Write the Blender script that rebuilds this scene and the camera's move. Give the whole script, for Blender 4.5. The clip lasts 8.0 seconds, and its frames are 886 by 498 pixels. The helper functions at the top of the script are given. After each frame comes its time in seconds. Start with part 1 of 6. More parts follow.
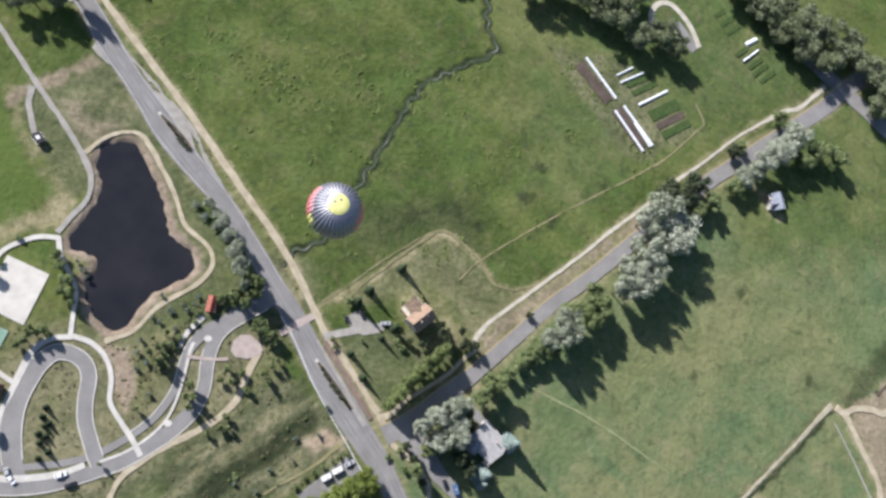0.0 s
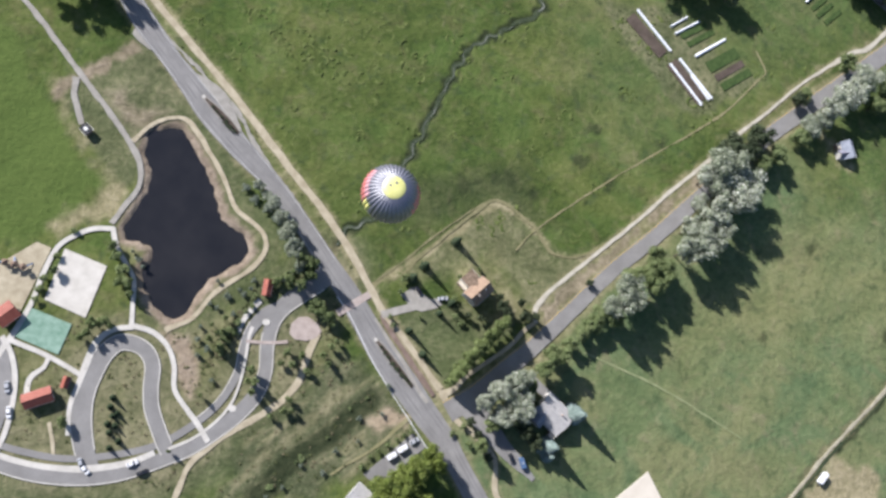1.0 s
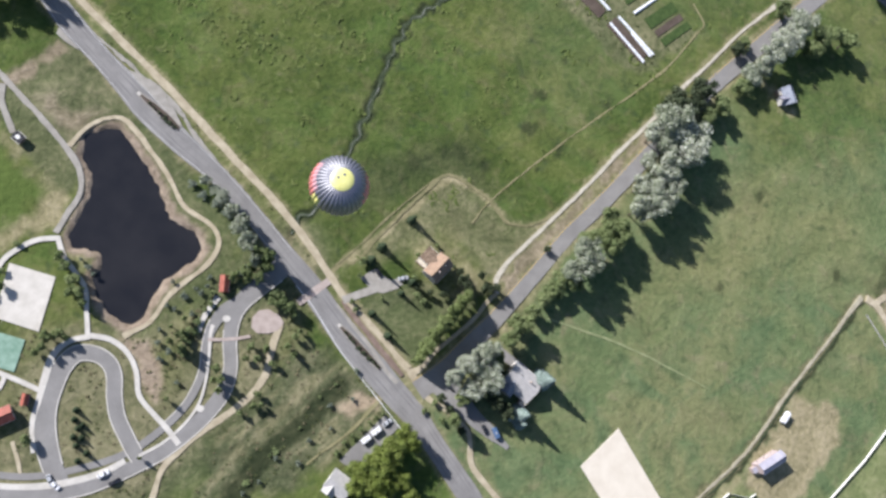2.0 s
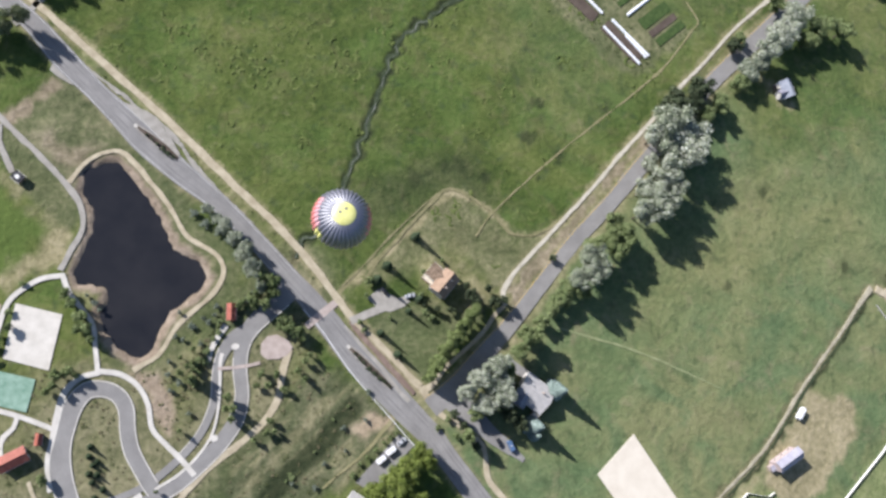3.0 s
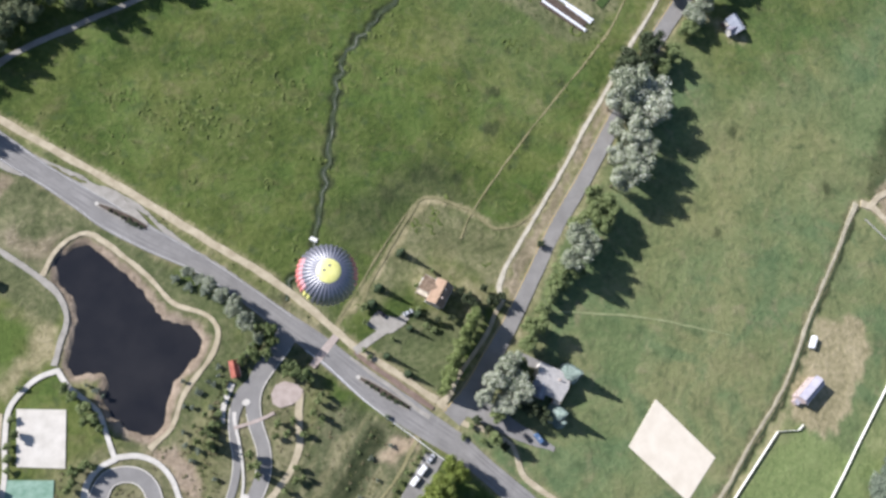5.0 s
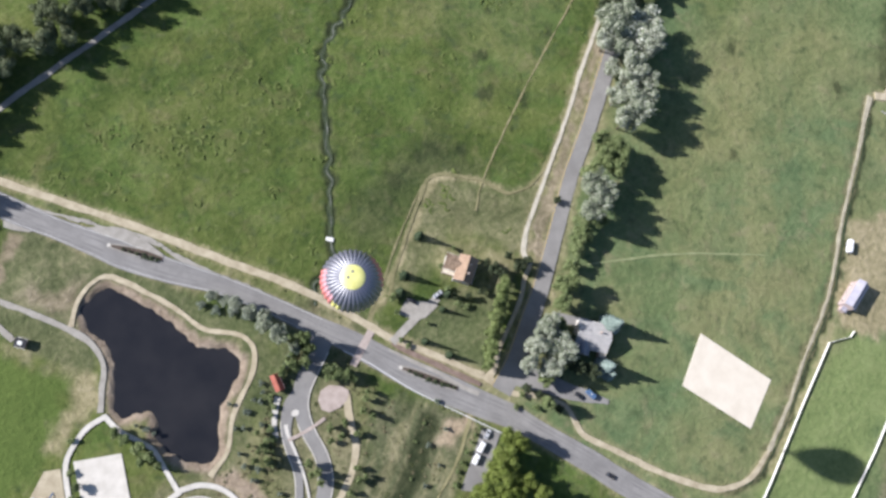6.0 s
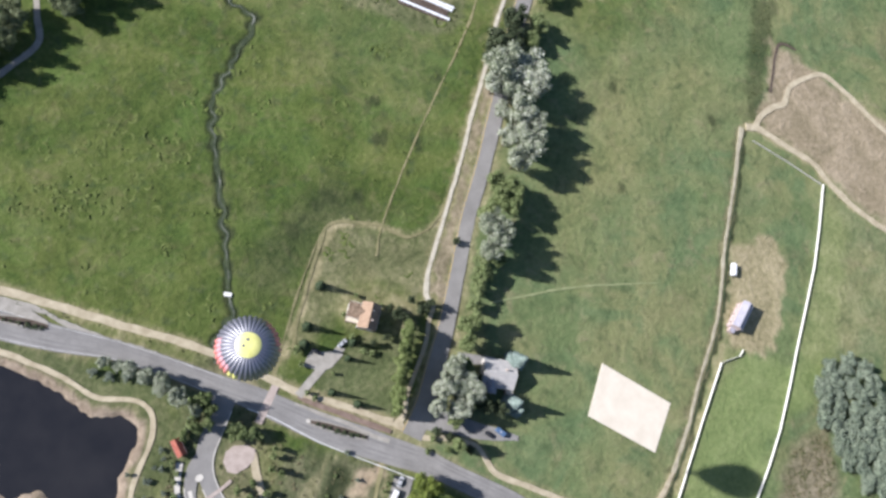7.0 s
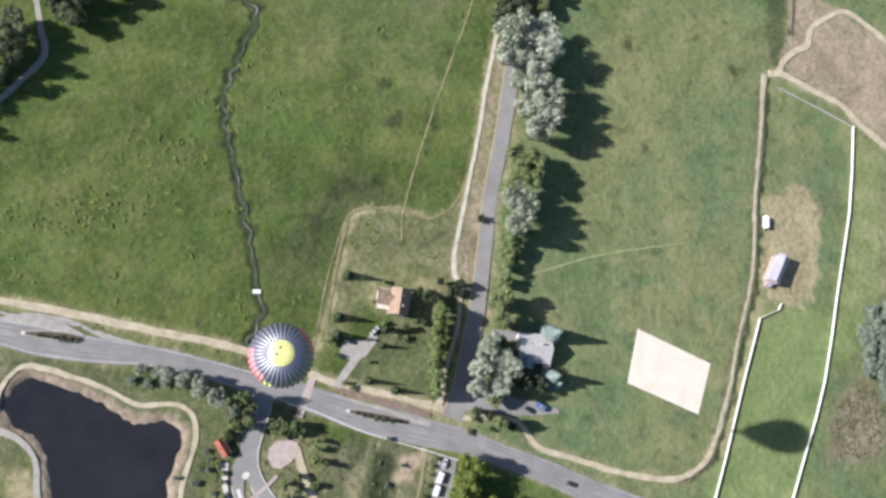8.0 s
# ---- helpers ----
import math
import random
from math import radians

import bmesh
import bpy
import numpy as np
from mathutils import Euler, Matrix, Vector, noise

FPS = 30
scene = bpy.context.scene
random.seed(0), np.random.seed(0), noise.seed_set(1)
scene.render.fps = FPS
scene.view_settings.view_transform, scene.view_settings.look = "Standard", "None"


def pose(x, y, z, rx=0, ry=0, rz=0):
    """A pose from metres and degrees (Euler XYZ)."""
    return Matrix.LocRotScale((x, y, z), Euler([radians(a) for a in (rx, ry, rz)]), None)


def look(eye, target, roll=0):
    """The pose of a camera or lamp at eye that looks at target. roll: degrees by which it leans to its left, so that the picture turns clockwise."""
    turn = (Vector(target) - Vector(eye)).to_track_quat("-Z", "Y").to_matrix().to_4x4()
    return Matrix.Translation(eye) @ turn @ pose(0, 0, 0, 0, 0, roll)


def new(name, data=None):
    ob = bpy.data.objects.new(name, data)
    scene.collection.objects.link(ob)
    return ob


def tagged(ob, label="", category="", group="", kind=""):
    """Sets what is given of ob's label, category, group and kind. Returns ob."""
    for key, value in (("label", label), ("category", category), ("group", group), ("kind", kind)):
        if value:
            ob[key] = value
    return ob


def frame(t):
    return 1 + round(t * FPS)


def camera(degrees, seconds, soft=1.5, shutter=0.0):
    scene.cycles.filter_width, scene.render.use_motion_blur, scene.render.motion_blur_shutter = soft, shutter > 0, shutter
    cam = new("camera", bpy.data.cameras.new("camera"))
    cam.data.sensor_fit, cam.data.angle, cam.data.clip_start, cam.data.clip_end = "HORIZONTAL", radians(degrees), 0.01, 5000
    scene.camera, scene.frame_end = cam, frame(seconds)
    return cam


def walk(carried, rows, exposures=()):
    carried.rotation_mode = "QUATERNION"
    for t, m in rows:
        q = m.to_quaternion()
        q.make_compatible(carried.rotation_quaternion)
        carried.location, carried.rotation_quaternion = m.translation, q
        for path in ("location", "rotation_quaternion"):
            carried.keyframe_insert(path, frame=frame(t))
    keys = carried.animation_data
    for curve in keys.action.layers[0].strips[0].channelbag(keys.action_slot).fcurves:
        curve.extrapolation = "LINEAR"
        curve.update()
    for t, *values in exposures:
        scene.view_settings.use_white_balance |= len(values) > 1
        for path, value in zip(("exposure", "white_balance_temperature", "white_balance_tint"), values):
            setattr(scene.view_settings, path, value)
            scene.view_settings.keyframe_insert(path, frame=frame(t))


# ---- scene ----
cam = camera(59.94, 8.0, soft=2.9)
# seconds, place in metres, turn in degrees
ROWS = [
    (0, 2.60, -25.82, 353.55, 13.407, -16.214, 9.407),
    (0.5, 0.00, -21.66, 347.95, 12.497, -12.588, 8.409),
    (1, -0.72, -18.64, 345.29, 10.933, -12.295, 7.334),
    (1.5, 0.15, -16.37, 345.22, 9.497, -13.883, 4.341),
    (2.8, -0.09, -7.00, 345.01, 10.044, -14.365, -0.787),
    (3, -0.24, -5.33, 345.22, 10.337, -13.538, -1.270),
    (3.5, -0.05, -1.15, 346.21, 11.184, -14.248, -2.586),
    (4, 0.33, 2.65, 346.42, 11.360, -13.958, -4.658),
    (4.5, 0.86, 6.40, 346.53, 11.815, -13.897, -6.733),
    (5, 0.99, 9.46, 343.78, 11.467, -12.381, -13.662),
    (5.2, 0.91, 10.62, 342.37, 11.219, -9.516, -17.351),
    (6.3, 3.95, 16.78, 338.83, 10.929, -9.111, -25.424),
    (6.5, 5.09, 17.72, 339.31, 11.916, -10.852, -26.792),
    (7, 7.78, 20.05, 341.51, 14.108, -15.059, -28.854),
    (7.5, 9.40, 22.44, 341.03, 14.889, -14.826, -32.889),
    (8, 11.41, 25.86, 338.84, 12.629, -12.185, -33.168),
]
walk(cam, [(t, pose(x, y, z, rx, ry, rz)) for t, x, y, z, rx, ry, rz in ROWS],
     exposures=[(0, 0.71), (1.5, 0.68), (4, 0.73), (6.3, 0.75), (8, 0.80)])


# ---- sky, sun, exposure ----
SUN_TO = Vector((0.6684, -0.5333, -0.5185)).normalized()      # the way the sunlight goes
world = bpy.data.worlds.new("sky")
scene.world = world
world.use_nodes = True
wn = world.node_tree
sky = wn.nodes.new("ShaderNodeTexSky")
sky.sky_type = "NISHITA"
sky.sun_disc = False
sky.sun_elevation = math.asin(-SUN_TO.z)
sky.sun_rotation = math.atan2(-SUN_TO.x, -SUN_TO.y)
back = wn.nodes["Background"]
back.inputs["Strength"].default_value = 0.068
wn.links.new(sky.outputs[0], back.inputs["Color"])
sun_data = bpy.data.lights.new("sun", "SUN")
sun_data.energy = 5.4
sun_data.angle = radians(0.53)
sun_data.color = (1.0, 0.93, 0.82)
sun = new("sun", sun_data)
sun.matrix_world = look(-SUN_TO * 900, (0, 0, 0))
scene.view_settings.use_white_balance = True
scene.view_settings.white_balance_temperature = 5760
scene.view_settings.white_balance_tint = 15

# ---- the plan, in metres: lines carry their width as third number ----
MAIN_ROAD = [
    (-114.7, 168.7, 8.2), (-97.1, 153.4, 8.7), (-84.6, 139, 10.3), (-70.9, 124.9, 9.1), (-58.4, 112.7, 10.7), (-49.1, 103.2, 12.2), (-34.7, 90.1, 10.6), (-17.4, 76.1, 8.4),
    (-0.9, 59.4, 8.1), (14, 42.6, 8.8), (23.8, 32, 9.8), (35.9, 16.6, 11.1), (46.7, 3.7, 12.6), (57.1, -7.1, 12.6), (66.5, -17, 11.6), (77, -27.9, 10.6),
    (84.8, -38.2, 9.5), (101.3, -60.3, 10.2), (113, -77.4, 10.3), (145.4, -118.9, 10.7),
]
TRAIL_WEST = [
    (-110.2, 174.9, 3.1), (-91.4, 158.5, 3), (-64.3, 134.3, 3), (-38.3, 111.1, 3.2), (-12, 85.4, 3.2), (10.6, 64, 3.2), (24.4, 48, 3.2), (40.6, 26.6, 2.9),
    (52.9, 14.3, 2.7), (65.6, 1.2, 2.7), (72, -6, 3.2),
]
TRAIL_EAST = [
    (74.1, -8.5, 2.4), (81.2, -18, 2.4), (92.1, -24.8, 2.2), (101.2, -33.9, 2.2), (103.4, -48.2, 2.5), (113.6, -60.3, 2.5), (126.6, -75.5, 2.5), (140.7, -89.2, 2.6),
    (152, -96.9, 2.6), (167.4, -98.7, 2.4), (181.7, -91.8, 1.9), (198, -79.9, 1.6), (217.8, -63.2, 1.4), (246.1, -40.5, 1.4), (273.4, -9.3, 1.5), (299.6, 18.1, 1.7),
    (313.1, 33.3, 2.3), (321.2, 41.1, 3.2),
]
LANE = [
    (76.6, -15.1, 10.1), (88.9, -5.7, 9.3), (101.6, 7.2, 9.1), (114.8, 20.8, 8), (132.7, 41.5, 7.5), (150.1, 62, 7.5), (169.6, 81.3, 7.8), (186.4, 99.5, 8.2),
    (202.3, 116.8, 8.1), (217.6, 133.1, 8.4), (237, 153.7, 8.7), (306.6, 216.1, 9.9), (320.9, 231.2, 10.2), (346, 256.8, 10.7),
]
LANE_PATH = [
    (114.3, 31, 2.2), (113.2, 35.6, 2.2), (114.9, 40.8, 2.2), (122.4, 50.1, 2), (141.3, 69.1, 1.8), (163.6, 91.8, 1.9), (180.4, 110.4, 2), (197.3, 127.3, 2),
    (213.7, 145.5, 2.1), (232, 163.2, 1.6), (253, 184.8, 1.6), (281.7, 208.6, 2.6), (293.8, 215.2, 2.6), (311.9, 234.9, 2.7),
]
FAR_ROAD = [
    (296.6, 252, 9.2), (322.5, 237.9, 10.3), (344.2, 226.5, 10.3), (360.9, 216.7, 10.4), (392.4, 198.7, 10.5),
]
CORNER_PATH = [
    (72.2, -8.1, 3.5), (78.4, -4.7, 3.1), (84.5, 2.6, 2.1), (95.9, 12.2, 1.8), (103.5, 19.7, 1.8), (108, 25.5, 1.8), (113, 31, 2),
]
DRIVE = [
    (40.9, 23.8, 3.2), (54.1, 29.3, 3.3), (67.5, 34, 3.6),
]
YARD_DRIVE = [
    (81.5, -7.3, 10.3), (91, -14.8, 9.8), (103, -26.1, 7.7), (112.5, -33.9, 5.6), (120.3, -40.2, 2),
]
LOOP_ROAD = [
    (-127.8, -48.2, 4.7), (-112.2, -54.4, 4.7), (-101, -58.2, 4.7), (-90.1, -60.2, 5), (-79.6, -60.7, 5), (-69.1, -59.9, 5.1), (-58.3, -57.4, 5.4), (-48.6, -53.4, 5.5),
    (-38.4, -47.9, 5.8), (-30.3, -43, 6.1), (-21.3, -35.2, 6.2), (-13.4, -26.8, 6.3), (-7.7, -17.8, 6.2), (-5.6, -8, 5.6), (-6.7, 2.9, 5.7), (-6.1, 12.8, 6.2),
    (-2.9, 20.4, 7.3), (3.5, 27.4, 8.2), (10.6, 34.4, 9.1), (16.5, 40.1, 9.2),
]
LAY_BY = [
    (-2.3, 20.7, 6.3), (-9.6, 16.5, 5.8), (-14.5, 9.1, 4.3), (-16.4, 0.4, 3.5), (-16.7, -8.1, 3.2), (-18.5, -15.5, 3.2), (-22.3, -23.6, 3.1), (-27.9, -30.7, 3.1),
    (-34.7, -37.2, 3), (-40.7, -41.8, 3), (-47.8, -45.6, 2.8), (-57.2, -48.8, 2.7), (-70.7, -52.1, 2.7), (-81.1, -53.1, 2.6), (-91.8, -52.3, 2.6), (-102.7, -50.5, 2.6),
    (-116.2, -45.8, 2.6),
]
DROP_OFF = [
    (-66.4, -57.2, 6.2), (-70.7, -49.9, 7.4), (-74.3, -40.1, 8.1), (-75.9, -32.3, 8.4), (-75.8, -25.5, 7.9), (-74.4, -18.4, 7.5), (-71.8, -10.3, 7.2), (-67.1, -4.5, 6.8),
    (-60.3, -4.1, 6.2), (-54.8, -7, 6), (-51.7, -12.5, 6), (-50.7, -21.4, 5.9), (-48.7, -29.4, 5.9), (-44.4, -37.5, 5.8), (-40.5, -44, 5.8), (-38.2, -46.5, 5.8),
]
SIDEWALK_LOOP = [
    (-62.5, 2.8, 2.2), (-69.6, 0.9, 2.2), (-75.5, -4.9, 2.6), (-77.7, -14.8, 2.8), (-79.1, -24.7, 2.1), (-80.3, -32.2, 1.9), (-78.7, -44, 1.6),
]
SIDEWALK_POND = [
    (-62.6, 3.3, 2.2), (-54.6, 1.9, 2.2), (-47.6, -3, 2), (-43.3, -10.7, 2), (-41.3, -20.4, 2), (-35.5, -27.3, 2), (-29.5, -33.3, 2.2), (-23.9, -40.1, 2.2),
]
SIDEWALK_COURT = [
    (-78.7, 43.1, 2.1), (-86.4, 41.8, 2.1), (-92.4, 38.3, 2), (-98.9, 31.7, 2), (-102.2, 19.1, 2), (-103.8, 6.9, 1.9), (-107.8, -6.5, 2.3), (-111.9, -17.4, 2.5),
    (-115.2, -31.4, 2.4),
]
SIDEWALK_PARK = [
    (-109.9, -8.9, 2.1), (-102.5, -10.9, 1.9), (-95.2, -12.9, 1.9), (-86.2, -16.3, 1.9), (-78.8, -19.6, 1.9),
]
SIDEWALK_EAST = [
    (-79.3, 43.7, 2.1), (-76, 35.5, 2.1), (-69.8, 27.8, 1.8), (-66.2, 22.2, 1.8), (-64.8, 12.6, 1.8), (-63.4, 3.1, 2),
]
STREET_WALK = [
    (-124.3, -46.1, 2.3), (-110.7, -51.8, 2.2), (-101.8, -54.6, 2.2), (-90.9, -56.5, 2.2), (-80.3, -57, 2.4), (-69.8, -56.2, 2.7), (-59.4, -53.9, 2.7), (-51.2, -50.9, 2.5),
    (-44.2, -46.8, 2.3),
]
POND_PATH_WEST = [
    (-145.4, 145.8, 2), (-127.1, 130.1, 2.3), (-107.8, 110.4, 2.3), (-92.1, 95.3, 2.2), (-80.1, 82.1, 2.5), (-74.1, 73.7, 2.4), (-72.6, 63.9, 2.4), (-76.8, 53.7, 2.4),
    (-80.1, 45.2, 2.3),
]
POND_PATH = [
    (-79.2, 83.2, 2), (-72.9, 92.3, 2), (-64.7, 97.3, 2), (-57, 96.4, 2.3), (-46, 84.3, 2.1), (-36.4, 70.9, 2), (-30.2, 60.9, 2), (-19.3, 54.1, 2),
    (-15, 48.5, 2), (-15.1, 42.5, 2), (-20.4, 34.5, 1.9), (-32.3, 22.7, 1.9), (-39.9, 10.2, 1.8), (-49.8, 3.4, 1.8),
]
KIOSK_PATH = [
    (-107.8, 107.5, 2.6), (-107.4, 100, 2.5), (-104.5, 93.7, 2.3), (-101, 86.6, 2.3),
]
PARK_TRAIL = [
    (14, 11.5, 3.2), (11.7, 4, 3.2), (10.2, -5, 3), (8.6, -11.8, 2.8), (4.4, -18.2, 2.8), (-3, -25.4, 2.8), (-13.6, -33.5, 2.8), (-22, -40.8, 2.8), (-27.5, -47.3, 2.4),
    (-30.4, -52.3, 2.2), (-32.5, -61.1, 2), (-34, -68, 1.9),
]
CREEK = [
    (90.6, 235.1, 2.2), (92.5, 221.4, 2.2), (93.3, 208.2, 2.5), (98.4, 199.5, 2.5), (100.3, 190.7, 2.8), (92.5, 184.5, 3.1), (79.9, 173.8, 3), (66.2, 162.2, 2.9),
    (59.9, 148.4, 2.9), (56.2, 138.7, 2.8), (52.6, 127.4, 2.8), (49.2, 118.1, 2.7), (46.1, 107.8, 2), (39.7, 91.7, 2), (34, 77.3, 1.7), (30, 66.6, 1.5),
    (20.2, 61, 2.1), (16.6, 52.1, 2.1),
]
FIELD_TRACK = [
    (100.6, 64.1, 0.8), (110, 76.4, 0.8), (137.9, 101.6, 0.8), (168.2, 126.2, 0.9), (195.1, 147.5, 1), (209.4, 160.5, 1), (226, 181, 0.9), (229.6, 186.5, 0.8),
    (223.5, 197, 0.7),
]
RIM_TRACK = [
    (47.7, 42.7, 1.3), (54.1, 52.1, 1.3), (64.1, 63.7, 1.6), (75.2, 75.5, 1.6), (85.2, 85.8, 1.9), (90.9, 86.3, 1.9), (97.7, 83.5, 1.7), (109, 76.2, 1.4),
    (114.6, 69.3, 1.4), (119.4, 65.6, 1.4), (130.4, 65.7, 1.2), (144.9, 72.5, 1.2),
]
RIM_DITCH = [
    (36.8, 39.7, 0.7), (48.7, 50.9, 0.8), (59.4, 63.2, 0.8), (70.7, 74.1, 0.8), (82.1, 84.6, 0.8),
]
FIELD_RIM = [
    (34.6, 36.4, 1.8), (53.2, 51.8, 2.2), (70.4, 67.4, 2.6), (85.7, 82.9, 3), (92.9, 84.8, 2.4), (109.5, 75.4, 2.4), (119.7, 66.8, 2.1), (134.9, 66.2, 1.8),
    (152.1, 76.7, 1.6),
]
MOUND_TRAIL = [
    (328.6, 37.4, 3.6), (336.6, 42.3, 3.2), (346.1, 43.7, 3.3), (356.2, 42.8, 3.3), (365.2, 49.5, 3.4), (377.5, 50.5, 3), (392.2, 47.5, 3.1), (401.2, 30.6, 3.1),
    (407.2, 12.7, 3.1), (416.1, -8.4, 3.1),
]
MOUND_TRAIL_SOUTH = [
    (324.1, 40.6, 3.9), (331.3, 36.1, 3.6), (341, 21.4, 3.2), (352, 5.5, 3.2), (355.2, -9.2, 3.2), (363.1, -30.2, 3.3), (373.9, -48, 3.3), (390.1, -72.1, 3.3),
]
WOOD_PATH = [
    (-105.3, 153.2, 2.6), (-99.5, 159.4, 2.7), (-92.4, 168.3, 2.6), (-76.9, 182.1, 2.6), (-21.1, 202, 2.7), (-6.7, 207, 2.8), (7.1, 212.8, 2.7), (11.5, 219.4, 2.6),
    (13.6, 226.7, 2.5), (17, 236, 2.5), (20, 246, 2.5),
]
# course of a ditch's shadow on the mound, drawn as dark colour
MOUND_DITCH_SHADOW = [
    (351.6, 52.1, 1.7), (360.9, 61.7, 1.7), (368.4, 69.9, 1.7), (375.1, 75, 1.7), (379.7, 73.4, 1.7), (384.4, 67.7, 1.3),
]
DIVIDER = [
    (-39, -44.8, 1.1), (-29.8, -39.1, 1.1), (-22, -31.3, 1.1), (-17.2, -23, 1.1), (-15.2, -12.7, 1.1), (-14.8, -3.1, 1.2), (-14.9, 6.2, 1.4), (-14.2, 10.1, 1.7),
]
WALK_WEST = [
    (-111.8, -8.2, 2.1), (-106.6, -14.9, 2.1), (-103.4, -23.1, 2.1), (-101.8, -33.1, 2), (-102, -45.4, 2), (-103.9, -54.4, 2),
]
WALK_HALL = [
    (-92.4, -13.9, 1.7), (-93.4, -18.4, 1.7), (-96.7, -21.8, 2.1), (-97.9, -25.2, 2.1), (-97.5, -29.7, 2.1),
]
HALL_PATH = [
    (-86.8, -39.7, 1.2), (-84.3, -45.7, 1.2), (-82.2, -52.6, 1.2),
]
POND = [
    (-70, 90.8), (-60.6, 93.6), (-54, 86.5), (-46.6, 77), (-40, 65.3), (-36, 55.7), (-25, 49.7), (-21.4, 42.9),
    (-24.6, 36.7), (-34, 29.9), (-39.1, 21.5), (-42.6, 11.7), (-48.5, 7.5), (-56.7, 13), (-62.4, 20.2), (-64.3, 27.4),
    (-61.7, 32), (-61.8, 37.1), (-67, 39.1), (-73.6, 39.8), (-75.2, 44), (-71.8, 52.3), (-68.9, 62.1), (-68.4, 69),
    (-73.7, 79.2), (-73.4, 87.6),
]
SAND_COURT = [
    (-96.1, 31.4), (-78.2, 26.7), (-82, 3.9), (-99.2, 9),
]
BALL_COURT = [
    (-103.8, 5), (-86.7, 0.4), (-89.2, -12.6), (-107.1, -7.6),
]
ARENA = [
    (176.1, -30.4), (198.3, -63.9), (178.1, -79.4), (156.4, -48.1),
]
PATIO = [
    (2.0, 14), (4.5, 17.2), (8.5, 18), (13.2, 15.6), (15.6, 12.4), (13.4, 9), (9.5, 7.4), (4.5, 7.3), (1.8, 9.6),
]
YARD_PAD = [
    (48.3, 34.3), (53.6, 38.5), (64.4, 33.4), (66.4, 30.8), (59, 28), (54.7, 28.5),
]
PLAYGROUND = [
    (-122.2, 18.4), (-107.4, 32.3), (-101.3, 30.8), (-104.3, 16.3), (-107.4, 1.7), (-117.2, -3.2),
]
PARK_LOT = [
    (-130.8, -8.6), (-111.5, -9.5), (-106.9, -16.7), (-103.8, -25.5), (-102.6, -34.3), (-104, -46), (-122.6, -44.4),
]
LAWN_WEST = [
    (-157.7, 118.8), (-145, 127.3), (-136.5, 121.6), (-125.5, 104.2), (-116.6, 95.7), (-107.9, 83.8), (-98.3, 72.1), (-85.1, 62.3),
    (-93.8, 50.7), (-104.1, 39), (-110, 34.8), (-129.6, 27.4),
]
SOIL_GATE = [
    (-88, 129.5), (-97.2, 120.1), (-108.3, 109.2), (-115.4, 99.4), (-113.9, 95.1), (-108, 102.8), (-103.7, 106.7), (-95.2, 115.7), (-86.6, 125),
]
POND_BANK = [
    (-73.3, 93.9), (-58, 98.3), (-44.1, 81.9), (-33, 59), (-19.1, 50.9), (-15.7, 41.6), (-28.5, 27.1), (-39.1, 11.6),
    (-46.6, 4.2), (-58.9, 8.1), (-66.2, 19.1), (-76.3, 39.7), (-71.6, 56.3), (-73.5, 71.6), (-78.7, 81.1),
]
WEST_DRY = [
    (-85.1, 62.3), (-76.6, 60.5), (-79.3, 48.9), (-98.9, 37.8), (-104, 40.5), (-91.8, 51),
]
RIM_DRY = [
    (71.5, 72.4), (89.9, 86.8), (108.3, 74.8), (121, 64.3), (141.8, 68.3), (114.3, 38), (106, 38.7), (89.6, 60.9),
    (66.1, 45.9), (42.2, 39.6),
]
YARD_BARE = [
    (73, 50), (78, 58), (94, 55), (104, 44), (108, 32), (97, 28), (88, 34), (74, 40),
]
YARD_BALD = [
    (82, 58), (90, 64), (99, 58), (94, 50), (86, 51),
]
VERGE = [
    (115.4, 31.5), (116.5, 39.6), (140.9, 64.9), (166.7, 91.8), (197.1, 124.1), (198.4, 120.4), (181.3, 101.8), (163.1, 83.5),
    (145.2, 63.4), (127.5, 42), (118.1, 28.8),
]
VERGE_WEST = [
    (-82.9, 152.3), (-42.3, 117.3), (-6.1, 82.6), (23.9, 50.6), (34.6, 36.4), (31.1, 34.3), (14.1, 48.2), (-15.5, 78.7),
    (-48.8, 112.6), (-84.6, 144.1),
]
JUNCTION_SOIL = [
    (43.4, 25), (58.7, 9.2), (73.8, -6), (77.4, -13), (69, -9.3), (54.2, 3.4), (41.9, 17),
]
SOUTH_SOIL = [
    (41.8, -23.2), (46.5, -18.3), (55.3, -17.6), (60.7, -19.7), (57.1, -23.7), (47.1, -26.9),
]
BARN_SOIL = [
    (279.6, -12.8), (300.9, -19), (303.2, -32), (282.8, -56.1), (268.2, -68.4), (258.9, -69.3), (244, -54.2), (250.2, -42.9),
    (265.8, -24.9),
]
MOUND = [
    (370.3, 77.8), (388, 51.5), (412.6, 6.7), (428.8, -25.2), (390.1, -72.1), (373.5, -42.3), (357.7, -5.9), (351.6, 10.9),
    (331.3, 37.9), (352.7, 54.4),
]
POND_SOUTH = [
    (-50.2, 2.5), (-40.6, 1.2), (-34.4, -7.8), (-34.2, -22), (-42.6, -13.4), (-45.4, -4.2),
]
PARK_DRY = [
    (-132.8, -8.9), (-108, -5.4), (-86.2, 4.7), (-62.2, 5.7), (-41.1, 3.5), (-26.2, 12.6), (-18.5, 8.6), (-9.8, 14.7),
    (1.8, 18.8), (20, 29.1), (27.7, 9.9), (15, -4.2), (7.5, -17.2), (-16.8, -41.2), (-36.1, -61.2), (-78.3, -67.1),
    (-120.5, -62.6),
]
